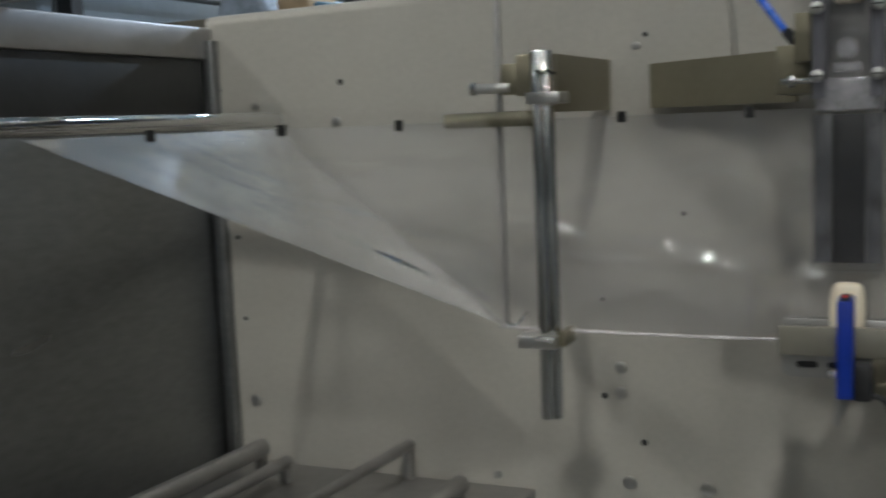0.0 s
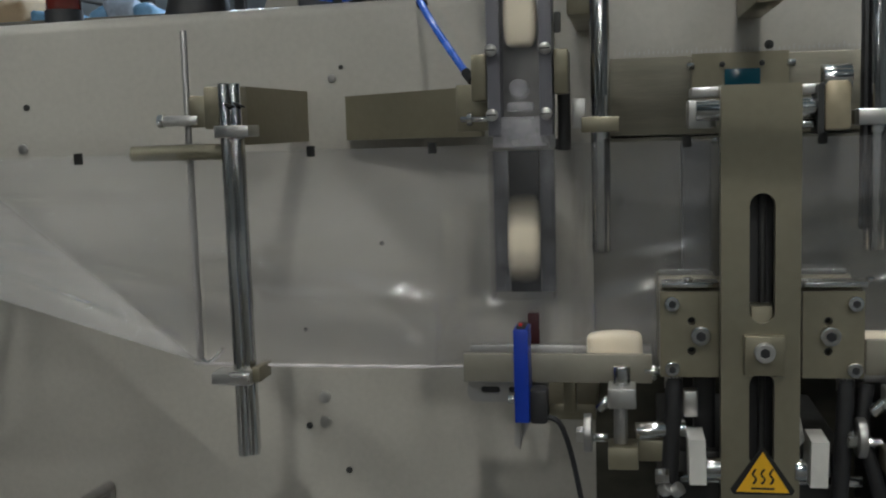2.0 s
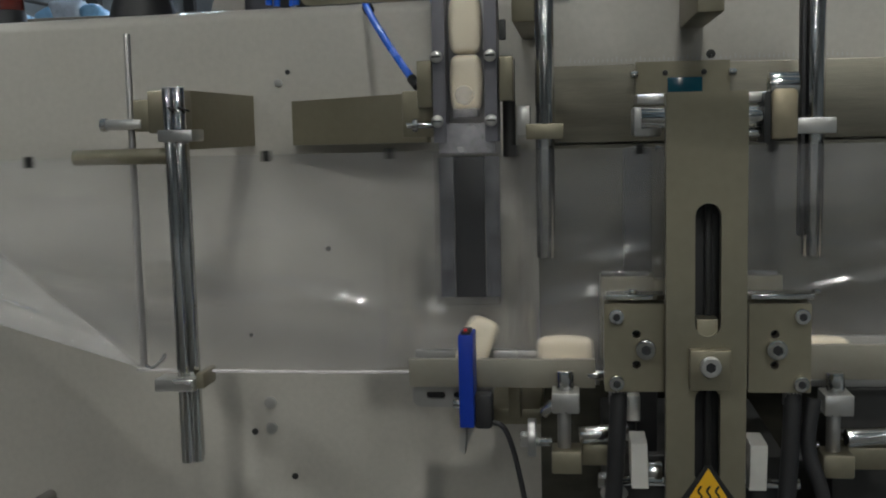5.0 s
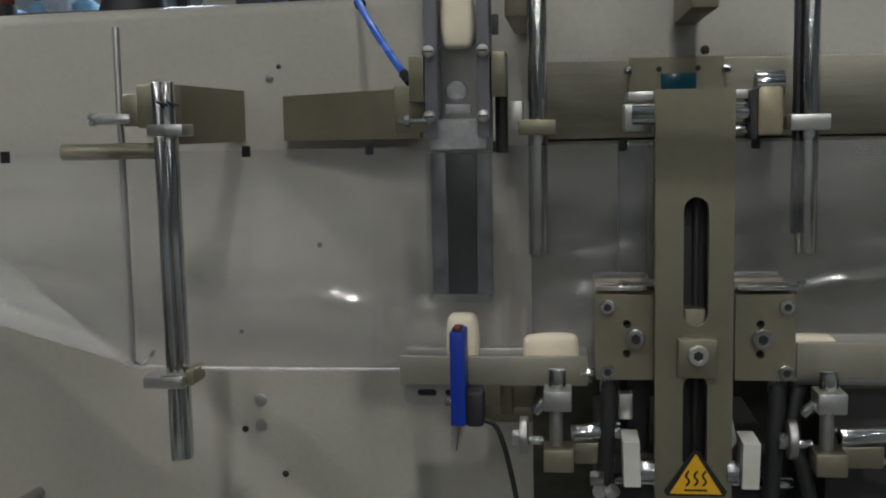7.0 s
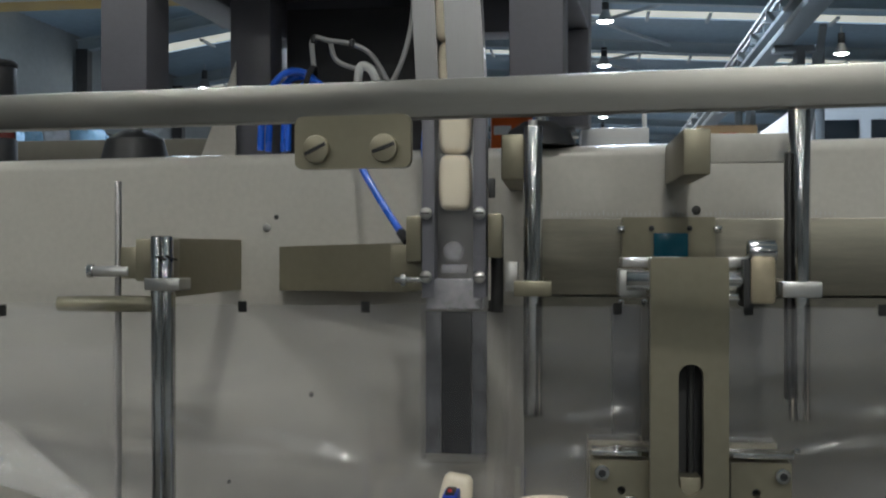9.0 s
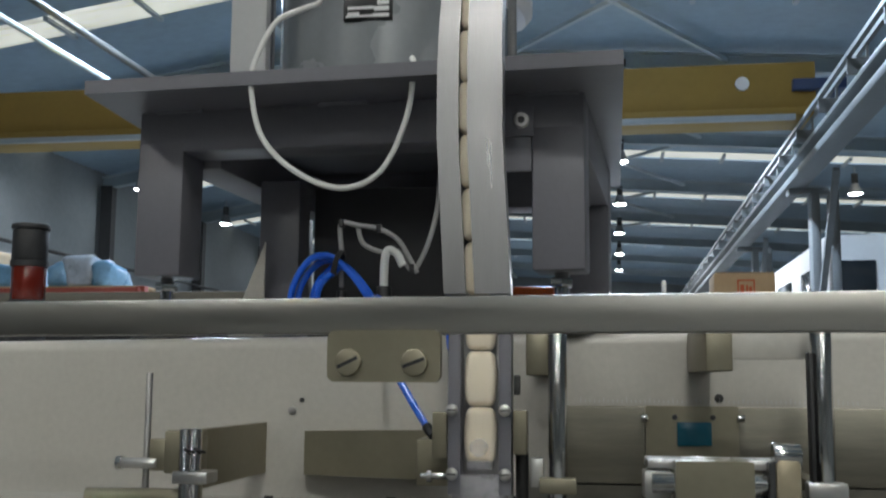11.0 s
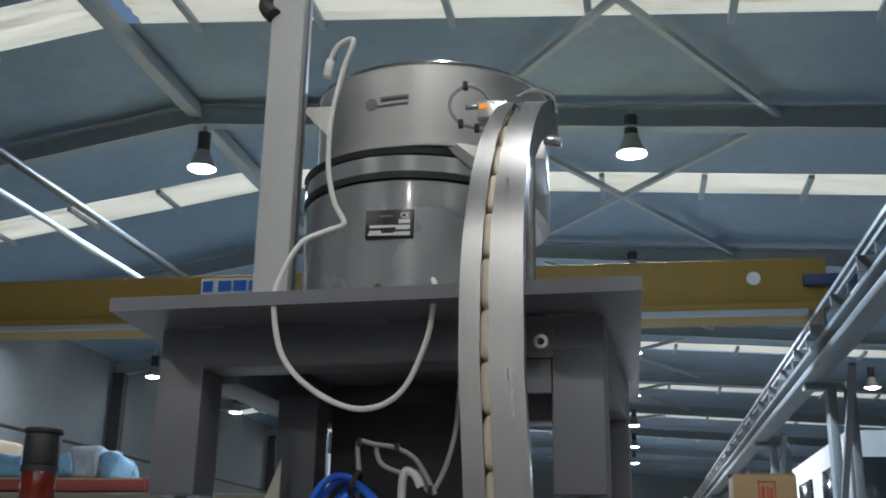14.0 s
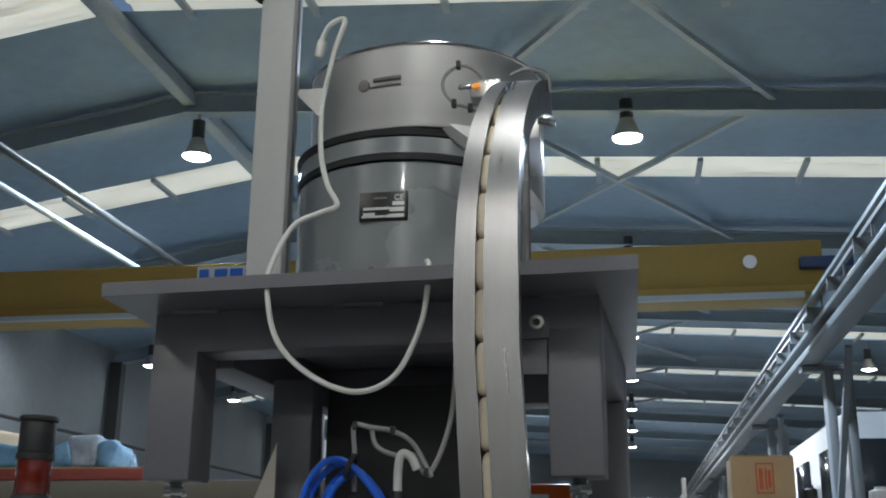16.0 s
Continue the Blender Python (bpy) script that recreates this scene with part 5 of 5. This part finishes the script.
        if first is None:
            first = thing("high_bay_lamp", tuple(at), "bell-shaped high-bay lamp, lit bluish white", "ceiling lamp", "high-bay lamps")
            first.rotation_mode = "XYZ"
            part("reflector", lathe(at.x, at.y, [(0.05, at.z + 0.28), (0.09, at.z + 0.26), (0.13, at.z + 0.14), (0.19, at.z + 0.02), (0.20, at.z), (0.185, at.z + 0.01)], seg=28), DULL, first)
            part("bulb", lathe(at.x, at.y, [(0.0, at.z - 0.03), (0.10, at.z - 0.025), (0.18, at.z + 0.008), (0.18, at.z + 0.012), (0.0, at.z + 0.014)], seg=24), GLOW, first, "glowing lamp disc")
            part("housing", rod((at.x, at.y, at.z + 0.26), (at.x, at.y, at.z + 0.52), 0.085, seg=20), DARKM, first)
            part("hanger", box(at.x - 0.02, at.x + 0.02, at.y - 0.02, at.y + 0.02, at.z + 0.5, at.z + 0.70, 0), FRAME, first)
        else:
            copy_thing(first, Matrix.Translation(at))
    # crane
    c = thing("overhead_crane", tuple(HALL @ Vector((0, 11.9, 3.0))), "yellow overhead crane girder across the hall", "crane")
    part("girder", box(-16, 2.15, 11.7, 12.2, 2.92, 3.45, 0.01), CRANE, c, turn=HALL)
    part("lower_flange", box(-16, 2.1, 11.58, 12.32, 2.84, 2.918, 0.005), CRANE, c, turn=HALL)
    part("trolley_rail", box(-16, 1.9, 11.50, 11.56, 2.77, 2.83, 0.004), FRAME, c, turn=HALL)
    part("end_truck", box(1.9, 2.45, 11.6, 12.5, 3.12, 3.24, 0.01), TRUCK, c, turn=HALL)
    part("dial", rod((1.38, 11.69, 3.22), (1.38, 11.66, 3.22), 0.075), PLATEWH, c, turn=HALL)
    sg = part("maker_sign", box(-5.0, -4.2, 11.66, 11.695, 3.20, 3.40, 0), PLATEWH, c, "white sign with blue lettering shapes", turn=HALL)
    for x0, x1 in ((-4.97, -4.85), (-4.78, -4.62), (-4.59, -4.43), (-4.40, -4.24)):
        part("sign_bar", box(x0, x1, 11.645, 11.658, 3.235, 3.365, 0), BLUESIGN, sg, turn=HALL)
    # crane runway on columns
    r = thing("crane_runway", tuple(HALL @ Vector((2.2, 20, 0))), "grey lattice crane runway on steel columns", "crane runway")
    part("runway_beam", box(2.02, 2.26, 3.0, 58, 2.32, 2.40, 0.004), RUNWAY, r, turn=HALL)
    part("runway_beam", box(2.02, 2.26, 3.0, 58, 2.52, 2.57, 0.004), RUNWAY, r, turn=HALL)
    part("runway_web", box(2.13, 2.15, 3.0, 58, 2.40, 2.52, 0), RUNWAY, r, turn=HALL)
    for x, z in ((1.96, 2.74), (2.12, 2.86), (2.26, 2.78)):
        part("conductor_rail", box(x - 0.02, x + 0.02, 3.0, 58, z - 0.02, z + 0.02, 0), RUNWAY, r, turn=HALL)
    for k in range(38):
        y = 4.0 + 1.3 * k
        part("hanger", box(1.95, 2.29, y, y + 0.03, 2.58, 2.72, 0), RUNWAY, r, turn=HALL)
        part("strut", box(2.11, 2.13, y, y + 0.02, 2.72, 2.88, 0), RUNWAY, r, turn=HALL)
    for y in (6.8, 13.2, 18.8, 24.4, 30.0, 36.0, 42.0, 48.0):
        for off in (0.0, 0.22):
            part("column", box(2.30 + off, 2.40 + off, y - 0.12, y + 0.12, -E, 2.31, 0.004), RUNWAY, r, turn=HALL)
        part("corbel", box(2.05, 2.6, y - 0.1, y + 0.1, 2.24, 2.315, 0.004), RUNWAY, r, turn=HALL)
        part("knee_brace", beam((2.35, y - 1.4, 2.28), (2.35, y, 0.6), 0.07, 0.07), RUNWAY, r, turn=HALL)
    # office block at the side
    o = thing("office_block", tuple(HALL @ Vector((6, 21, 0))), "white office block with dark windows inside the hall", "office")
    part("wall", box(3.6, 13, 19, 45, -E, 2.55, 0.01), WHITE, o, turn=HALL)
    for y in (20, 23, 26, 29, 33, 37):
        w = part("window", box(3.55, 3.598, y, y + 1.6, 0.9, 2.1, 0.005), DARKG, o, turn=HALL)
    for x in (3.75, 4.55, 5.4):
        w = part("window", box(x, x + 0.6, 18.95, 18.998, 0.75, 2.1, 0.005), DARKG, o, turn=HALL)
    # boxes and racks
    k = thing("supply_cabinet", tuple(HALL @ Vector((1.0, 6, -E))), "grey steel cabinet behind the machine", "cabinet")
    part("body", box(0.4, 1.6, 5.8, 6.4, -E, 0.30, 0.01), GREYL, k, turn=HALL)
    part("door", box(0.42, 0.98, 5.78, 5.798, -1.3, 0.27, 0.004), GREYL, k, turn=HALL)
    part("door", box(1.02, 1.58, 5.78, 5.798, -1.3, 0.27, 0.004), GREYL, k, turn=HALL)
    b = thing("cardboard_box", tuple(HALL @ Vector((0.9, 6, 0.30))), "brown cardboard box with a red print", "box")
    part("carton", box(0.52, 0.835, 5.85, 6.15, 0.302, 0.560, 0.006), CARD, b, turn=HALL)
    part("flap", box(0.525, 0.83, 5.85, 5.99, 0.561, 0.567, 0.001), CARD, b, turn=HALL)
    for x0, x1, z0, z1 in ((0.64, 0.73, 0.52, 0.527), (0.64, 0.73, 0.37, 0.377), (0.64, 0.647, 0.377, 0.52), (0.723, 0.73, 0.377, 0.52), (0.655, 0.675, 0.39, 0.50), (0.685, 0.695, 0.39, 0.50), (0.70, 0.715, 0.40, 0.49)):
        part("print", box(x0, x1, 5.845, 5.849, z0, z1, 0), CARDINK, b, turn=HALL)
    for i, (x, y, w, h, m) in enumerate(((0.92, 5.95, 0.07, 0.12, DARKM), (1.9, 7.0, 0.22, 0.5, BLACK), (1.3, 6.1, 0.12, 0.12, GREYL))):
        q = thing("dark_container", tuple(HALL @ Vector((x, y, 0.3))), "small dark canister standing on the cabinet", "canister", "canisters")
        c0 = HALL @ Vector((x, y, 0))
        z0 = E + 0.30
        part("body", lathe(c0.x, c0.y, [(0, z0), (w / 2, z0), (w / 2, z0 + h * 0.8), (w / 4, z0 + h * 0.9), (w / 4, z0 + h), (0, z0 + h)], seg=20), m, q)
        if i == 1:
            part("stand", box(c0.x - 0.15, c0.x + 0.15, c0.y - 0.15, c0.y + 0.15, 0.0, z0 - 0.001, 0.01), GREYL, q)
    rk = thing("storage_rack", tuple(HALL @ Vector((-4.5, 9, -E))), "tall storage rack with red beams", "rack")
    for x in (-7.4, -5.7, -4.0):
        for y in (8.6, 9.5):
            part("upright", box(x - 0.04, x + 0.04, y - 0.04, y + 0.04, -E, 0.775, 0.004), RACK, rk, turn=HALL)
    for z in (-0.6, 0.50, 0.67):
        for y in (8.55, 9.5):
            part("beam", box(-7.4, -4.0, y - 0.03, y + 0.03, z, z + 0.09, 0.004), RACK if z != 0.50 else FRAME, rk, turn=HALL)
        part("shelf_board", box(-7.4, -4.0, 8.6, 9.5, z + 0.091, z + 0.11, 0.002), CARD, rk, turn=HALL)
    for i, (x, w, h, m) in enumerate(((-4.83, 0.22, 0.20, WRAPB), (-4.63, 0.24, 0.26, WRAP), (-4.45, 0.15, 0.19, WRAPB), (-5.35, 0.34, 0.20, WRAPB), (-5.7, 0.3, 0.34, CARD), (-6.3, 0.5, 0.42, WRAP))):
        bm = box(x - w / 2, x + w / 2, 8.65, 9.25, 0.782, 0.782 + h, 0.05, seg=4)
        bmesh.ops.subdivide_edges(bm, edges=bm.edges[:], cuts=2, use_grid_fill=True)
        for v in bm.verts:
            v.co += 0.075 * noise.noise_vector(v.co * 4) * min(1, max(0, (v.co.z - 0.79) * 10))
        hall("wrapped_package", bm, m, "plastic-wrapped packages lying on the rack" if m is WRAP else "blue plastic-wrapped packages lying on the rack", "package", "wrapped packages")
    wb = thing("long_workbench", tuple(HALL @ Vector((-1.2, 3.2, -E))), "long pale workbench with a dark underside", "workbench")
    part("worktop", box(-3.4, -0.30, 2.95, 3.6, 0.17, 0.228, 0.004), BENCH, wb, turn=HALL)
    part("apron", box(-3.35, -0.35, 3.0, 3.03, 0.02, 0.169, 0.003), BLACK, wb, turn=HALL)
    for x in (-3.3, -0.4):
        for y in (3.05, 3.5):
            part("leg", box(x - 0.03, x + 0.03, y - 0.03, y + 0.03, -E, 0.169, 0.003), DARKM, wb, turn=HALL)
    for z, r in ((2.1, 0.05), (2.75, 0.04), (1.2, 0.06)):
        pw = thing("wall_pipe", tuple(HALL @ Vector((LEFT + 0.5, 20, z))), "dark pipe running along the hall wall", "pipe", "wall pipes")
        part("pipe", rod((LEFT + 0.5, -10, z), (LEFT + 0.5, 58, z), r, seg=12, bevel=0), DARKM, pw, turn=HALL)
    for x, z, r, m in ((-6.75, 4.0, 0.04, FRAME), (-6.55, 4.3, 0.05, DARKM)):
        pw = thing("roof_pipe", tuple(HALL @ Vector((x, 10, z))), "thin pipe hung under the hall roof", "pipe", "roof pipes")
        part("pipe", rod((x, 2.0, z), (x, 15.0, z), r, seg=12, bevel=0), m, pw, turn=HALL)
        for y in (2.2,):
            part("hanger", box(x - 0.015, x + 0.015, y - 0.015, y + 0.015, z, roof_h(x) - 0.03, 0), m, pw, turn=HALL)
    hall("wall_ledge", box(LEFT + 0.05, LEFT + 0.45, -10, 58, 0.95, 1.5, 0.01), WHITE, "white painted ledge along the hall wall", "ledge", kind="structure")
    cb = thing("carton_stack", tuple(HALL @ Vector((-2.0, 8.5, -E))), "pale cartons stacked on a pallet", "boxes")
    for x0, x1, z0, z1, m in ((-2.72, -2.36, 0.2, 0.95, WHITE), (-2.33, -1.95, 0.2, 0.62, CARD), (-2.72, -1.9, -E, 0.195, CARD)):
        part("carton", box(x0, x1, 8.3, 8.9, z0, z1, 0.01), m, cb, turn=HALL)


# ---------------------------------------------------------------- moving bars
BAR_Y = 1.112


def make_bar():
    b = bmesh.new()
    bmesh.ops.create_cube(b, size=1)
    for v in b.verts:
        v.co = Vector((v.co.x * 0.030, v.co.y * 0.021, v.co.z * 0.0505))
    bmesh.ops.bevel(b, geom=b.edges[:], offset=0.0065, segments=4, affect="EDGES", profile=0.5)
    bmesh.ops.subdivide_edges(b, edges=[e for e in b.edges if e.calc_length() > 0.015], cuts=4, use_grid_fill=True)
    for v in b.verts:
        k = 1 - 0.16 * (abs(v.co.z) / 0.025) ** 2
        v.co.x *= k
        v.co.y *= k
    return b


def bar_rows(b):
    """Where bar b stands at each time: it comes down the track, drops, falls over and is drawn on."""
    rows = []
    times = []
    for k in range(-1, 15):
        t0 = FIRST + PERIOD * k
        times += [(k, p) for p in (0.0, 0.04, 0.08, 0.12, 0.18, 0.25, 0.37, 0.43, 0.48, 0.54, 0.60, 0.70, 1.0, 1.08)]

    def stack(n):
        p, phi = track_point(max(n, 0) * STEP + 0.0)
        return p.x, p.y, p.z - (0.0 if n >= 0 else -n * STEP), phi

    for k, p in times:
        t = FIRST + PERIOD * k + p
        n = b - k                     # 0: waits over the gate in this turn
        if n >= 1:
            # shifts by one place at the end of the turn
            u = 0.0 if p < 1.0 else (0.0 if p == 1.0 else 1.0)
            x, y, z, phi = stack_at(n - 0 - u)
            m = pose(x, y, z, -math.degrees(phi), 0, 0)
        elif n == 0:
            if p <= 0.37:
                x, y, z, phi = stack_at(0)
                m = pose(x, y, z)
            else:
                z = {0.43: 1.30, 0.48: 1.225, 0.54: 1.15}.get(p, 1.1335)
                lean = {0.54: 6, 0.60: 11}.get(p, 0)
                m = pose(-0.033, BAR_Y, z, 0, lean, 0)
        elif n == -1:
            u = {0.0: 0.0, 0.04: 0.25, 0.08: 0.7}.get(p, 1.0)
            go = {0.0: 0.0, 0.04: 0.06, 0.08: 0.15, 0.12: 0.35, 0.18: 0.75}.get(p, 1.0)
            m = pose(-0.033 + 0.081 * go, BAR_Y, 1.1335 - 0.0085 * max(0, (u - 0.15) / 0.85), 0, 88 * u, 0)
        else:
            u = {0.0: 0.0, 0.04: 0.05, 0.08: 0.2, 0.12: 0.5, 0.18: 0.8}.get(p, 1.0)
            m = pose(0.048 + 0.1135 * (-n - 2 + u), BAR_Y, 1.125, 0, 90, 0)
        rows.append((t, m))
    rows = [(t, m) for t, m in rows if 0.0 < t < 16.0]
    return [(0.0, rows[0][1])] + rows + [(16.0, rows[-1][1])]


def stack_at(n):
    s = n * STEP - 0.027
    if s < 0:
        return -0.033, 1.112, 1.40 + s, 0.0
    p, phi = track_point(s)
    return p.x, p.y, p.z, phi


BARS = []


def build_bars():
    first = None
    for b in range(-4, 26):
        rows = bar_rows(b)
        if first is None:
            first = solo("cream_bar", make_bar(), SOAP, "small cream-coloured moulded bar with rounded edges", "bar", "bars on their way through the machine")
            ob = first
        else:
            ob = copy_thing(first, Matrix.Identity(4))
        ob.matrix_basis = rows[0][1]
        BARS.append((ob, rows))


def jaw_rows(ob, dy):
    at = Vector(ob.location)
    rows = [(0.0, 0.0)]
    for k in range(0, 15):
        t0 = FIRST + PERIOD * k
        rows += [(t0 - 0.14, 0.0), (t0 - 0.02, 1.0), (t0 + 0.20, 1.0), (t0 + 0.34, 0.0)]
    rows = [r for r in rows if r[0] <= 15.9] + [(16.0, 0.0)]
    return [(t, Matrix.Translation(at + Vector((0, dy * u, 0)))) for t, u in rows]


def motions():
    for ob, rows in BARS + MARKS:
        walk(ob, rows)
    walk(bpy.data.objects["sealing_jaw"], jaw_rows(bpy.data.objects["sealing_jaw"], -0.036))
    walk(bpy.data.objects["rear_sealing_jaw"], jaw_rows(bpy.data.objects["rear_sealing_jaw"], 0.030))


build_cabin()
build_film()
build_forming_post()
build_chute()
build_bed()
build_jaw()
build_brackets()
build_rail()
build_table()
build_bowl()
build_track()
build_cables()
build_hall()
build_bars()
motions()
